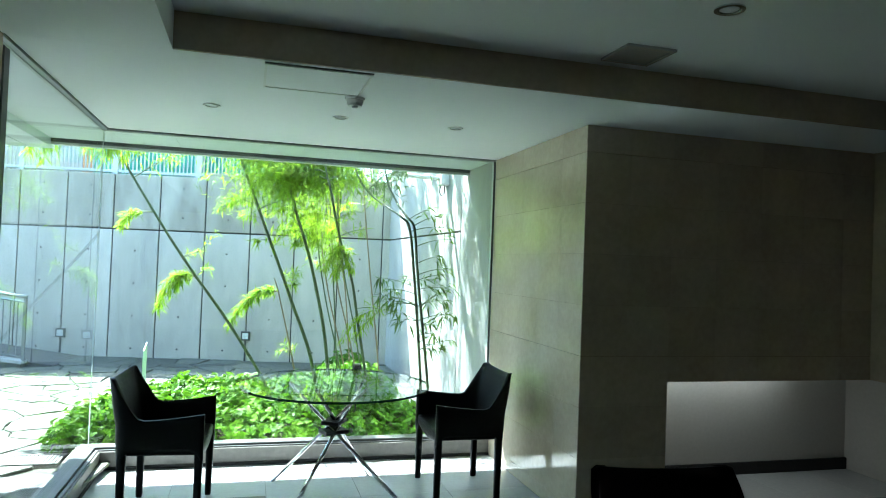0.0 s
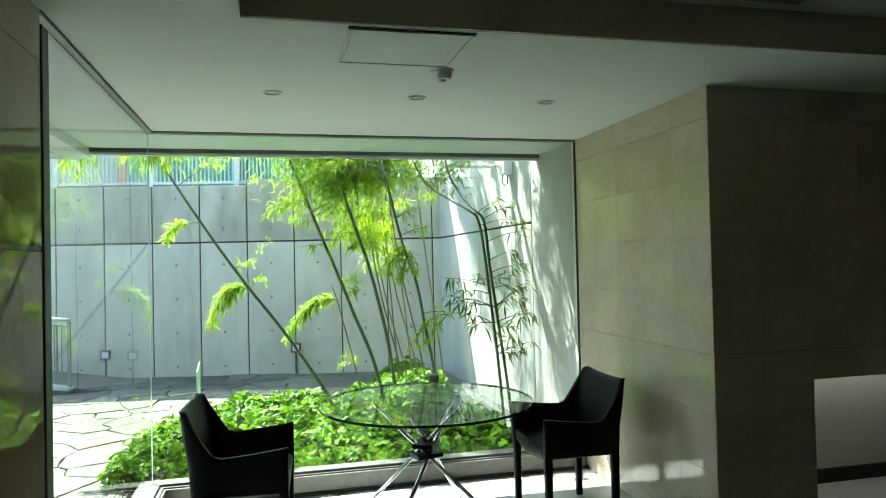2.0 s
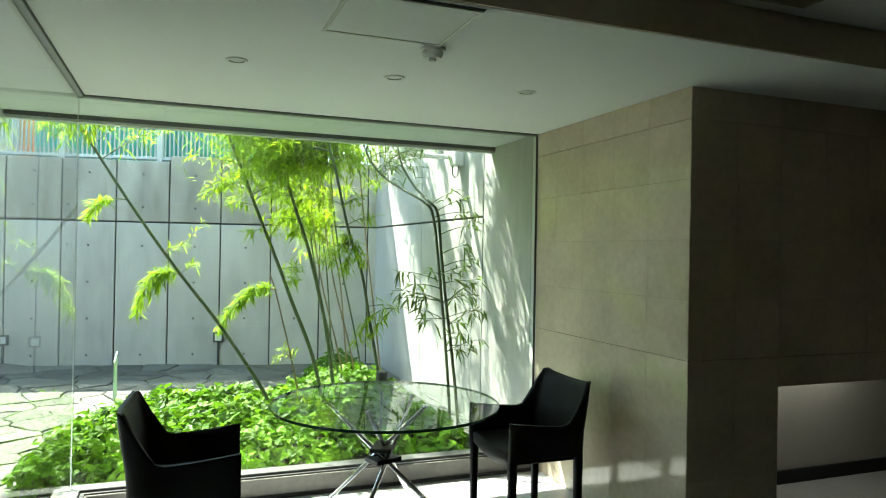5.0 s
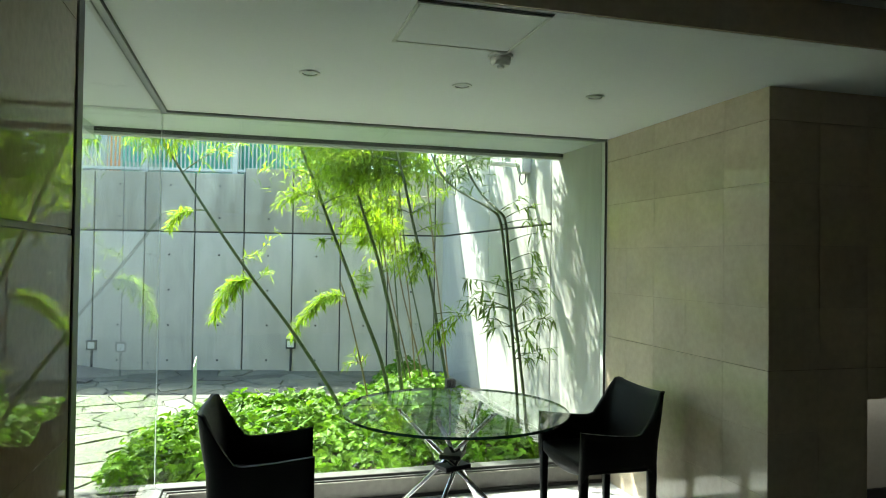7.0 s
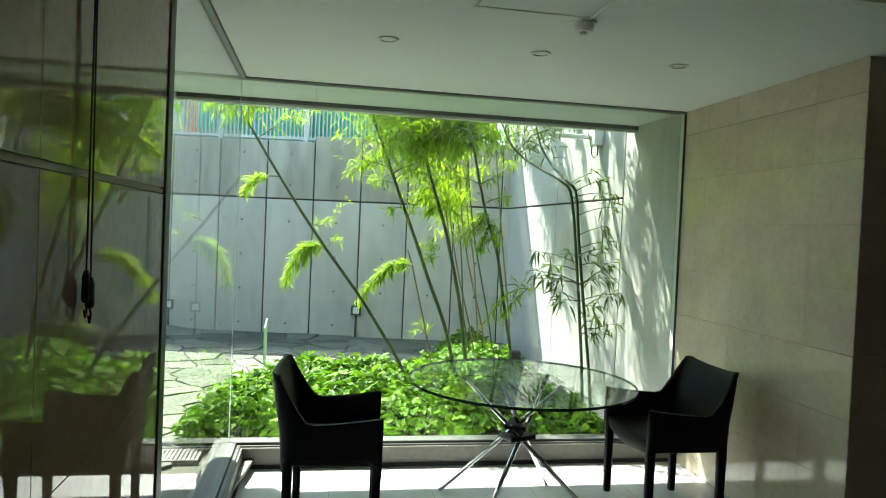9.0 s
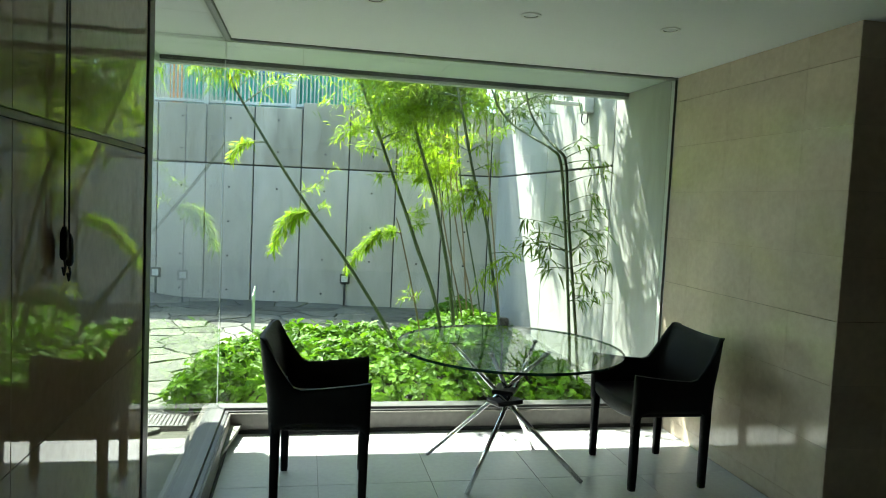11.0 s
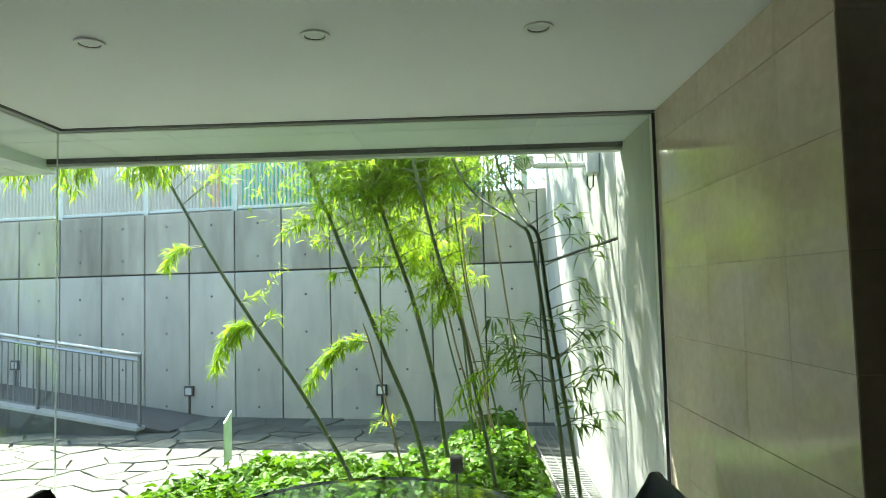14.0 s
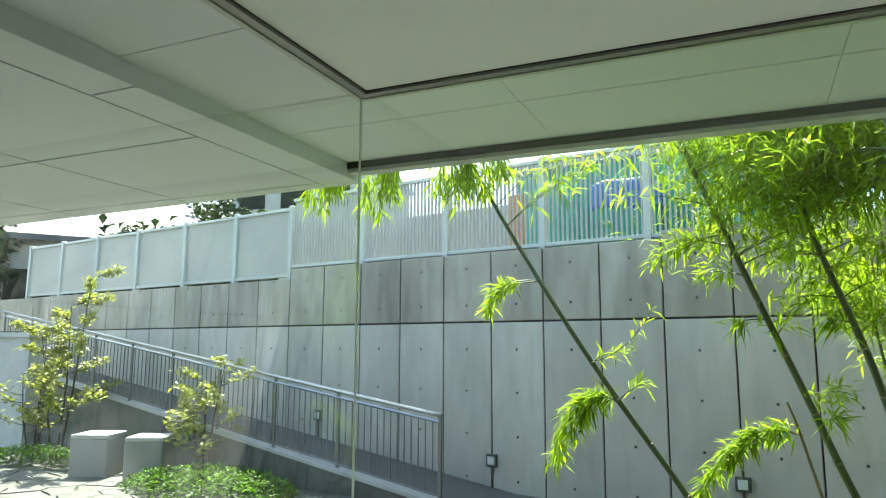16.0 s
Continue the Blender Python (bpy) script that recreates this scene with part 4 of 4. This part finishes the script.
def shrub(x, y, h, spread, count, seed, label):
    """Two or three stems, side twigs and leaf clumps along them."""
    rng = random.Random(seed)
    e = thing("shrub", pose(x, y, 0.045), label, "shrub", "small shrubs by the paving")
    tb, lb = bmesh.new(), bmesh.new()
    for i in range(3):
        a = i * 2.1 + rng.random()
        top = Vector((math.cos(a) * spread * 0.3, math.sin(a) * spread * 0.3, h * (1.0 - 0.16 * i)))
        base = Vector((0.05 * math.cos(a), 0.05 * math.sin(a), 0))
        tube([base, base.lerp(top, 0.5) + random_dir(rng) * 0.04, top], [0.017, 0.012, 0.004], 6, tb)
        for k in range(9):
            t = 0.28 + 0.72 * k / 8
            p = base.lerp(top, t)
            d = random_dir(rng, 0.2)
            q = p + Vector((d.x, d.y, 0.35)) * spread * rng.uniform(0.5, 1.0) * (1.1 - 0.6 * t)
            tube([p, p.lerp(q, 0.6) - Vector((0, 0, 0.02)), q], [0.006, 0.004, 0.002], 4, tb)
            for _ in range(count // 27):
                u = rng.uniform(0.35, 1.08)
                c = p.lerp(q, u) + random_dir(rng) * 0.09 * rng.random()
                leaf_mesh(lb, c, (random_dir(rng, 0.5) + Vector((0, 0, 0.35))).normalized(), Vector((0, 0, 1)) + 0.5 * random_dir(rng), rng.uniform(0.06, 0.105), 0.046, 0.15, 0.1)
    part("branches", tb, M_BARK, e)
    part("leaves", lb, M_SHRUB, e)
    return e


shrub(-6.05, 11.35, 1.32, 0.72, 1100, 21, "small light green leafed shrub before the railing")
shrub(-8.6, 11.35, 2.5, 0.95, 2500, 22, "tall light green leafed shrub before the railing")
shrub(-9.4, 11.6, 1.7, 0.65, 600, 23, "light green leafed shrub before the railing")
rng = random.Random(31)
b = bmesh.new()
for cx, cy, rx, ry, n in ((-5.45, 10.75, 1.1, 0.55, 2600), (-8.6, 11.15, 1.1, 0.3, 900)):
    for _ in range(n):
        a, r = rng.random() * math.tau, math.sqrt(rng.random())
        x, y = cx + rx * r * math.cos(a), cy + ry * r * math.sin(a)
        z = 0.05 + 0.26 * math.sqrt(1 - r * r) * rng.uniform(0.4, 1)
        leaf_mesh(b, Vector((x, y, z)), (random_dir(rng, 0.5) + Vector((0, 0, 0.5))).normalized(), Vector((0, 0, 1)), rng.uniform(0.05, 0.1), 0.03)
tagged(part("ground_cover", b, M_IVY), "low green ground cover before the ramp", "ground cover", "", "stuff")


def far_tree(x, y, h, w, seed):
    rng = random.Random(seed)
    e = thing("tree", pose(x, y, 0.5), "dark green tree far behind the fence", "tree", "far trees")
    tb, lb = bmesh.new(), bmesh.new()
    tube([(0, 0, 0), (0.1, 0, h * 0.4), (0, 0.1, h * 0.85)], [0.2, 0.14, 0.03], 7, tb)
    for i in range(7):
        a = rng.random() * math.tau
        tube([(0.05, 0, h * (0.3 + 0.07 * i)), (w * 0.7 * math.cos(a), w * 0.7 * math.sin(a), h * (0.45 + 0.07 * i))], [0.06, 0.015], 5, tb)
    for _ in range(1100):
        d = random_dir(rng)
        r = rng.random() ** 0.4 * (0.75 + 0.35 * noise.noise(d * 2.5 + Vector((seed, 0, 0))))
        p = Vector((d.x * w * r, d.y * w * r, h * 0.66 + d.z * h * 0.36 * r))
        leaf_mesh(lb, p, random_dir(rng), Vector((0, 0, 1)), rng.uniform(0.25, 0.45), 0.22)
    part("trunk", tb, M_BARK, e)
    part("crown", lb, M_FAR_LEAF, e)


far_tree(-14.2, 17.8, 4.5, 2.4, 45)
far_tree(-11.6, 18.8, 4.9, 2.2, 46)
far_tree(-17.2, 15.0, 4.9, 1.6, 47)
far_tree(-15.6, 22.0, 6.4, 2.0, 41)
far_tree(-27, 21.5, 8.0, 2.8, 42)
far_tree(-23, 13.5, 6.6, 2.4, 43)
far_tree(-18.5, 24.5, 7.0, 2.2, 44)

# ---- garden fittings ----
spot = thing("garden_spotlight", pose(0.77, 7.07, 0.03), "small black garden spotlight on a stake", "garden light")
part("stake", tube([(0, 0, 0), (0, 0, 0.57)], 0.007, 8), M_IRON, spot)
part("housing", box(-0.035, 0.035, -0.03, 0.04, 0.55, 0.64, 0.008), M_IRON, spot)
part("lens", tube([(0, -0.031, 0.596), (0, -0.035, 0.596)], 0.022, 16), M_DARK, spot)
sign = thing("plant_label", pose(-1.16, 9.05, 0.05, 0, 0, 86), "pale acrylic plant label standing in the ivy", "plant label")
part("stake", box(-0.008, 0.008, -0.004, 0.004, 0, 0.2), M_ALU, sign)
b = box(-0.075, 0.075, -0.005, 0.005, 0.14, 0.46)
for v in b.verts:
    if v.co.z > 0.3:
        v.co.z += 0.5 * (v.co.x + 0.10)
part("plate", b, M_LABEL, sign)
cam_b = thing("wall_lamp", pose(XWALL, 8.2, 2.47), "white floodlight on a wall arm", "wall lamp")
part("wall_plate", box(-0.09, 0.0, -0.07, 0.07, -0.10, 0.16, 0.008), M_PLASTIC, cam_b)
part("arm", box(-0.46, -0.091, 0.0, 0.06, -0.035, 0.0, 0.006), M_PLASTIC, cam_b)
part("head", box(-0.60, -0.461, -0.04, 0.09, -0.03, 0.06, 0.015), M_PLASTIC, cam_b)
part("cable", tube([(-0.04, -0.03, -0.10), (-0.05, -0.05, -0.19), (-0.065, -0.01, -0.21), (-0.08, 0.02, -0.17), (-0.07, 0.03, -0.10)], 0.006, 6), M_IRON, cam_b)

# ---- ceiling fittings ----
def downlight(x, y, z, r, trim=None):
    e = thing("downlight", pose(x, y, z), "unlit recessed white downlight in the ceiling", "downlight", "ceiling downlights")
    part("trim_ring", ring(r * 0.72, r, -0.006, 0.0), trim or M_PLASTIC, e)
    bm = ring(r * 0.66, r * 0.73, -0.004, -0.001)
    part("reflector", bm, M_BULB, e)
    part("lamp", disc(r * 0.60, r * 0.5, -0.0035, -0.001, 24), M_LENS, e, "frosted lamp face")
    return e


d0 = downlight(-0.403, 5.5, ZC - 0.001, 0.05)
copy_thing(d0, pose(0.357, 5.5, ZC - 0.001))
copy_thing(d0, pose(1.10, 5.5, ZC - 0.001))
downlight(1.64, 3.54, ZU - 0.001, 0.06, M_CHROME)
sm = thing("smoke_detector", pose(0.366, 4.96, ZC - 0.001), "round white smoke detector under the ceiling", "smoke detector")
part("base", tube([(0, 0, 0), (0, 0, -0.012)], 0.055, 28), M_PLASTIC, sm)
part("body", tube([(0, 0, -0.0125), (0, 0, -0.03), (0, 0, -0.045)], [0.045, 0.045, 0.036], 28), M_PLASTIC, sm, smooth=False)
part("sensor", tube([(0, 0, -0.0455), (0, 0, -0.056)], [0.018, 0.014], 16), M_LENS, sm)
hatch = thing("access_hatch", pose(0.13, 4.68, ZC - 0.001), "square white ceiling access hatch with a thin frame", "hatch")
part("panel", box(-0.235, 0.235, -0.205, 0.205, -0.004, 0.0), M_CEIL, hatch)
part("frame", join(join(box(-0.25, 0.25, -0.225, -0.209, -0.007, 0), box(-0.25, 0.25, 0.209, 0.225, -0.007, 0)), join(box(-0.25, -0.239, -0.208, 0.208, -0.007, 0), box(0.239, 0.25, -0.208, 0.208, -0.007, 0))), M_PLASTIC, hatch)
part("slot", box(-0.25, 0.25, -0.244, -0.227, -0.003, 0.0), M_DARK, hatch, "dark slot along one edge")
vent = thing("air_vent", pose(1.622, 4.18, ZU - 0.001), "square beige air vent grille in the raised ceiling", "vent")
part("frame", join(join(box(-0.13, 0.13, -0.13, -0.108, -0.012, 0), box(-0.13, 0.13, 0.108, 0.13, -0.012, 0)), join(box(-0.13, -0.108, -0.107, 0.107, -0.012, 0), box(0.108, 0.13, -0.107, 0.107, -0.012, 0))), M_BULB, vent)
part("backing", box(-0.107, 0.107, -0.107, 0.107, -0.002, 0), M_DARK, vent)
for i in range(9):
    piece("slat", "ventslat", lambda: box(-0.107, 0.107, -0.008, 0.008, -0.009, -0.003), M_BULB, vent, pose(0, -0.094 + 0.0235 * i, 0))


# ---- furniture ----
def armchair(m, label):
    """Leather armchair that faces +y; its sides and back are one wrapped shell."""
    e = thing("armchair", m, label, "armchair", "black leather armchairs")
    W, D = 0.29, 0.243
    plan = [(-W, D), (-W, D - 0.025), (-W, D - 0.05), (-W, 0.16), (-W, 0.06), (-W, -0.03), (-W, -0.08), (-W, -0.115), (-W, -0.145), (-W + 0.002, -0.17), (-W + 0.007, -0.193), (-W + 0.02, -0.214), (-W + 0.042, -0.228), (-W + 0.08, -0.237), (-0.13, -0.247), (-0.06, -0.252), (0.0, -0.254)]
    plan = plan + [(-x, y) for x, y in plan[-2::-1]]

    def top_at(x, y):
        if abs(x) < W - 0.03:
            return 0.812 + 0.022 * (abs(x) / W) ** 2
        t = max(0.0, min(1.0, (-0.10 - y) / 0.117))
        return 0.592 + 0.036 * max(0.0, min(1.0, (y + 0.12) / 0.36)) ** 1.6 + 0.238 * t ** 1.45

    tops = [top_at(x, y) for x, y in plan]
    lows = [0.425 - 0.07 * max(0.0, 1 - min(abs(y - D), abs(y + 0.22)) / 0.085) ** 2 if abs(x) > W - 0.05 else 0.425 for x, y in plan]
    rows = 9
    b = bmesh.new()
    outer, inner = [], []
    n = len(plan)
    for i, (x, y) in enumerate(plan):
        xa, ya = plan[max(i - 1, 0)]
        xb, yb = plan[min(i + 1, n - 1)]
        nx, ny = -(yb - ya), xb - xa
        l = math.hypot(nx, ny)
        nx, ny = -nx / l, -ny / l
        if nx * x + ny * (y + 0.02) < 0:
            nx, ny = -nx, -ny
        col_o, col_i = [], []
        back = max(0.0, min(1.0, (-y - 0.07) / 0.15))
        for k in range(rows + 1):
            t = k / rows
            z = lows[i] + (tops[i] - lows[i]) * t
            lean = back * 0.05 * max(0, (z - 0.56) / 0.27)
            bulge = 0.010 * math.sin(math.pi * t)
            th = 0.034 * (1 - 0.35 * t)
            col_o.append(b.verts.new((x + nx * bulge, y + ny * bulge - lean, z)))
            col_i.append(b.verts.new((x - nx * (th + bulge * 0.4), y - ny * (th + bulge * 0.4) - lean, z + (0.004 if k == rows else 0))))
        outer.append(col_o)
        inner.append(col_i)
    for i in range(n - 1):
        for k in range(rows):
            b.faces.new((outer[i][k], outer[i + 1][k], outer[i + 1][k + 1], outer[i][k + 1]))
            b.faces.new((inner[i + 1][k], inner[i][k], inner[i][k + 1], inner[i + 1][k + 1]))
        b.faces.new((outer[i][rows], outer[i + 1][rows], inner[i + 1][rows], inner[i][rows]))
        b.faces.new((outer[i + 1][0], outer[i][0], inner[i][0], inner[i + 1][0]))
    for i in (0, n - 1):
        for k in range(rows):
            b.faces.new((outer[i][k], outer[i][k + 1], inner[i][k + 1], inner[i][k]))
    bmesh.ops.recalc_face_normals(b, faces=b.faces[:])
    part("shell", b, M_LEATHER, e, "wrapped leather arms and backrest", smooth=True)
    s = box(-W + 0.03, W - 0.03, -0.22, D - 0.006, 0.405, 0.465, 0.02, segments=3)
    bmesh.ops.subdivide_edges(s, edges=[q for q in s.edges if abs(q.verts[0].co.x - q.verts[1].co.x) > 0.3], cuts=7)
    for v in s.verts:
        arch = 1 - (v.co.x / W) ** 2
        v.co.z += -0.045 * arch if v.co.z < 0.42 else -0.012 * arch
    part("seat", s, M_LEATHER, e, smooth=True)
    for sx in (-1, 1):
        edge_line = [(sx * abs(x) + sx * 0.002, y - 0.05 * max(0.0, min(1.0, (-y - 0.07) / 0.15)) * max(0, (z - 0.56) / 0.27), z + 0.001) for (x, y), z in zip(plan[:14], tops[:14])]
        part("piping", tube(edge_line, 0.0026, 6), M_SEAM, e)
        for y0, y1 in ((D - 0.049, D), (-0.222, -0.172)):
            lb = bmesh.new()
            secs = ((0.0, 0.034), (0.02, 0.038), (0.30, 0.043), (0.36, 0.046), (0.44, 0.044))
            cy = (y0 + y1) / 2
            rings_ = []
            for z, w in secs:
                h = w / 2
                c = 0.3 * h
                cx = sx * (W - (0.0255 if y1 > 0 else 0.034))
                out = [(h, h - c), (h - c, h), (c - h, h), (-h, h - c), (-h, c - h), (c - h, -h), (h - c, -h), (h, c - h)]
                rings_.append([lb.verts.new((cx + px, cy + py, z)) for px, py in out])
            for r0, r1 in zip(rings_, rings_[1:]):
                for k in range(8):
                    lb.faces.new((r0[k], r0[(k + 1) % 8], r1[(k + 1) % 8], r1[k]))
            lb.faces.new(rings_[0][::-1])
            lb.faces.new(rings_[-1])
            bmesh.ops.recalc_face_normals(lb, faces=lb.faces[:])
            part("leg", lb, M_LEATHER, e, smooth=True)
    return e


c1 = armchair(pose(1.30, 5.81, 0, 0, 0, 89.5), "black saddle leather armchair at the glass table")
copy_thing(c1, pose(-0.58, 5.70, 0, 0, 0, -94))
c3 = copy_thing(c1, pose(1.31, 3.20, 0, 0, 0, 172))
c3["label"] = "black saddle leather armchair standing in the lobby"

table = thing("round_table", pose(0.44, 5.83, 0), "round clear glass table on crossed chrome rods", "table")
Rg = 0.62
tb = disc(Rg, Rg, 0.715, 0.727, 72)
bmesh.ops.delete(tb, geom=[f for f in tb.faces if abs(f.normal.z) < 0.5], context="FACES_ONLY")
tp = pane(tb, M_TABLEGLASS, (0, 0, 1), table, "clear round glass top")
tp.name = "glass_top"
part("glass_edge", ring(Rg - 0.001, Rg + 0.002, 0.7145, 0.7275, 72), M_EDGE, tp, "dark green polished edge")
FEET = [(-0.375, 0.31), (0.30, 0.36), (0.40, -0.17), (-0.27, -0.27)]
for i, (fx, fy) in enumerate(FEET):
    off = Vector((0.028 * (1 if i % 2 else -1), 0.02 * (1 if i < 2 else -1), 0))
    hubp = Vector((0, 0.03, 0.44)) + off
    foot = Vector((fx, fy, 0.004))
    top = hubp + (hubp - foot) * ((0.714 - 0.44) / 0.436)
    part("rod", tube([foot, hubp, top], 0.0125, 14), M_CHROME, table, smooth=True)
    part("pad", tube([top - Vector((0, 0, 0.002)), top + Vector((0, 0, 0.0005))], 0.02, 14), M_IRON, table)
for z, a in ((0.405, 20), (0.47, 62)):
    part("clamp_plate", box(-0.085, 0.085, -0.06, 0.06, -0.013, 0.013, 0.004), M_IRON, table, m=pose(0, 0.03, z, 0, 0, a))
part("bolt", tube([(0, 0.03, 0.385), (0, 0.03, 0.49)], 0.012, 10), M_IRON, table)

low = thing("side_table", pose(-0.36, 4.18, 0), "low beige stone side table in the lobby", "side table")
part("top", box(-0.33, 0.33, -0.33, 0.33, 0.41, 0.45, 0.004), M_CURB, low)
part("plinth", box(-0.27, 0.27, -0.27, 0.27, 0.0, 0.409, 0.004), M_STONE, low)
cord = thing("blind_cord", pose(-1.165, 3.71, 2.40), "pair of black cords with hook weights hanging at the wall", "cord")
part("bracket", box(-0.004, 0.02, -0.05, 0.05, 0.0, 0.029), M_IRON, cord)
for dy, ln in ((-0.016, 0.985), (0.012, 1.0)):
    c = part("cord", tube([(0.012, dy * 0.2, 0.005), (0.011, dy * 0.5, -0.5), (0.012, dy, -ln)], 0.0019, 6), M_CORD, cord)
    part("grip", tube([(0.012, dy, -ln), (0.012, dy, -ln - 0.012), (0.012, dy, -ln - 0.058), (0.012, dy, -ln - 0.066)], [0.004, 0.008, 0.009, 0.006], 8), M_CORD, c)
    part("hook", tube([(0.012, dy, -ln - 0.066), (0.012, dy + 0.009, -ln - 0.08), (0.012, dy, -ln - 0.096), (0.012, dy - 0.009, -ln - 0.08)], 0.0025, 6), M_IRON, c)


# ---- stone tiles on the walls ----
def tiled(parent, m, us, vs, mat, gap=0.0009, depth=0.012):
    """Tiles between the lines us and vs, in m's x and y, proud along its z."""
    for u0, u1 in zip(us, us[1:]):
        for v0, v1 in zip(vs, vs[1:]):
            w, h = round(u1 - u0 - gap, 4), round(v1 - v0 - gap, 4)

            def make():
                t = box(-w / 2, w / 2, -h / 2, h / 2, 0, depth)
                bmesh.ops.bevel(t, geom=[e for e in t.edges if all(v.co.z > depth / 2 for v in e.verts)], offset=0.0005, segments=1, affect="EDGES")
                return t
            piece("tile", (mat.name, w, h, depth), make, mat, parent, m @ pose((u0 + u1) / 2, (v0 + v1) / 2, 0))


BANDS = [[0.0, 0.09, 0.40, 0.709, 1.0192], [1.0208, 1.33, 1.6415], [1.6425, 1.953, 2.2625], [2.2635, 2.428]]
SIDE = Matrix(((0, 0, -1, 1.812), (-1, 0, 0, 0), (0, 1, 0, 0), (0, 0, 0, 1)))
for band in BANDS:
    tiled(wall_stone, SIDE, [-6.634, -6.36, -6.03, -5.695, -5.36, -5.022], band, M_STONE)
FACE = Matrix(((1, 0, 0, 0), (0, 0, -1, 5.032), (0, 1, 0, 0), (0, 0, 0, 1)))
for band in BANDS:
    tiled(wall_stone, FACE, [1.802, 2.105, 2.41], band, M_STONE, 0.0004)
tiled(wall_stone, FACE, [2.41, 2.745, 3.08, 3.415, 3.75, 4.01], [0.858, 1.0192], M_STONE, 0.0004)
for band in BANDS[1:]:
    tiled(wall_stone, FACE, [2.41, 2.745, 3.08, 3.415, 3.75, 4.01], band, M_STONE, 0.0004)
LEFTW = Matrix(((0, 0, 1, -1.182), (1, 0, 0, 0), (0, 1, 0, 0), (0, 0, 0, 1)))
LEFT_US = [-3.2, -2.6, -1.56, -0.55, 0.46, 1.47, 2.48, 3.49, 4.458]
tiled(wall_left, LEFTW, LEFT_US, [0.0, 0.39, 1.0, 1.603], M_STONE_BROWN, 0.0025)
tiled(wall_left, LEFTW, LEFT_US, [1.620, 2.25, 2.428], M_STONE_BROWN, 0.0015)
part("joint_strip", box(-1.1815, -1.1735, -3.2, 4.458, 1.605, 1.618), M_STRIP, wall_left, "narrow matt strip between the slabs")
# floor tiles
xs = [-1.18 + 0.6 * i for i in range(0, 10)]
ys = [-3.2, -2.65, -2.05, -1.45, -0.85, -0.25, 0.35, 0.95, 1.55, 2.15, 2.75, 3.35, 3.95, 4.55, 5.15, 5.75, 6.35, 6.565]
FLOOR = Matrix.Translation((0, 0, -0.012))
tiled(floor, FLOOR, xs + [4.62], ys[:14], M_TILE, 0.003)
tiled(floor, FLOOR, xs[:5] + [1.798], ys[13:], M_TILE, 0.003)
tiled(floor, FLOOR, [2.42, 3.0, 3.6, 4.2, 4.62], [5.15, 5.775], M_TILE)


# ---- crazy paving ----
def cell(points, i, reach):
    """The Voronoi cell of point i, cut from a square."""
    px, py = points[i]
    poly = [(px - reach, py - reach), (px + reach, py - reach), (px + reach, py + reach), (px - reach, py + reach)]
    for j, (qx, qy) in enumerate(points):
        if j == i or abs(qx - px) > 2 * reach or abs(qy - py) > 2 * reach:
            continue
        mx, my, nx, ny = (px + qx) / 2, (py + qy) / 2, qx - px, qy - py
        out = []
        for (ax, ay), (bx, by) in zip(poly, poly[1:] + poly[:1]):
            da, db = (ax - mx) * nx + (ay - my) * ny, (bx - mx) * nx + (by - my) * ny
            if da <= 0:
                out.append((ax, ay))
            if da * db < 0:
                t = da / (da - db)
                out.append((ax + t * (bx - ax), ay + t * (by - ay)))
        poly = out
    return poly


rng = random.Random(77)
pts = []
for i in range(29):
    for j in range(22):
        x, y = -9.2 + 0.41 * i + rng.uniform(-0.2, 0.2) + (0.2 if j % 2 else 0), 4.6 + 0.32 * j + rng.uniform(-0.15, 0.15)
        pts.append((x, y))
pave = bpy.data.objects["pavement"]
rest = bmesh.new()
near = 0
for i, (x, y) in enumerate(pts):
    wx = (x + 0.19) * 0.985 - (y - 11.55) * 0.173
    wy = (x + 0.19) * 0.173 + (y - 11.55) * 0.985
    if x < -9 or y > 12.4 or wy > -0.12 or x > 1.42 or (x > XL - 0.3 and y < YG + 0.2) or (wx < -2.3 and wy > -1.25):
        continue
    if inside(x, y) and edge_dist(x, y) > 0.3:
        continue
    poly = cell(pts, i, 0.75)
    wavy = []
    for (ax, ay), (bx, by) in zip(poly, poly[1:] + poly[:1]):
        wavy.append((ax, ay))
        if math.hypot(bx - ax, by - ay) > 0.12:
            f, g = rng.uniform(0.35, 0.65), rng.uniform(-0.05, 0.02)
            wavy.append((ax + (bx - ax) * f + (by - ay) * g, ay + (by - ay) * f - (bx - ax) * g))
    poly = wavy
    cx, cy = sum(p[0] for p in poly) / len(poly), sum(p[1] for p in poly) / len(poly)
    far = x < -5.3
    b = rest if far else bmesh.new()
    top = 0.062 + rng.uniform(-0.004, 0.006)
    quad = []
    for ax, ay in poly:
        l = math.hypot(ax - cx, ay - cy)
        k = max(0.3, (l - rng.uniform(0.004, 0.012)) / l)
        qx, qy = cx + (ax - cx) * k, cy + (ay - cy) * k
        if qx > XL - 0.12:
            qy = max(qy, YG + 0.105)
        quad.append((min(qx, 1.49), qy))
    lo = [b.verts.new((ax, ay, 0.04)) for ax, ay in quad]
    hi = [b.verts.new((ax, ay, top - 0.006)) for ax, ay in quad]
    hi2 = [b.verts.new((cx + (ax - cx) * 0.98, cy + (ay - cy) * 0.98, top)) for ax, ay in quad]
    m = len(quad)
    for k in range(m):
        b.faces.new((lo[k], lo[(k + 1) % m], hi[(k + 1) % m], hi[k]))
        b.faces.new((hi[k], hi[(k + 1) % m], hi2[(k + 1) % m], hi2[k]))
    b.faces.new(hi2)
    if not far:
        part("flagstone", b, M_FLAG, pave)
tagged(part("far_flagstones", rest, M_FLAG, pave), "", "", "", "stuff")
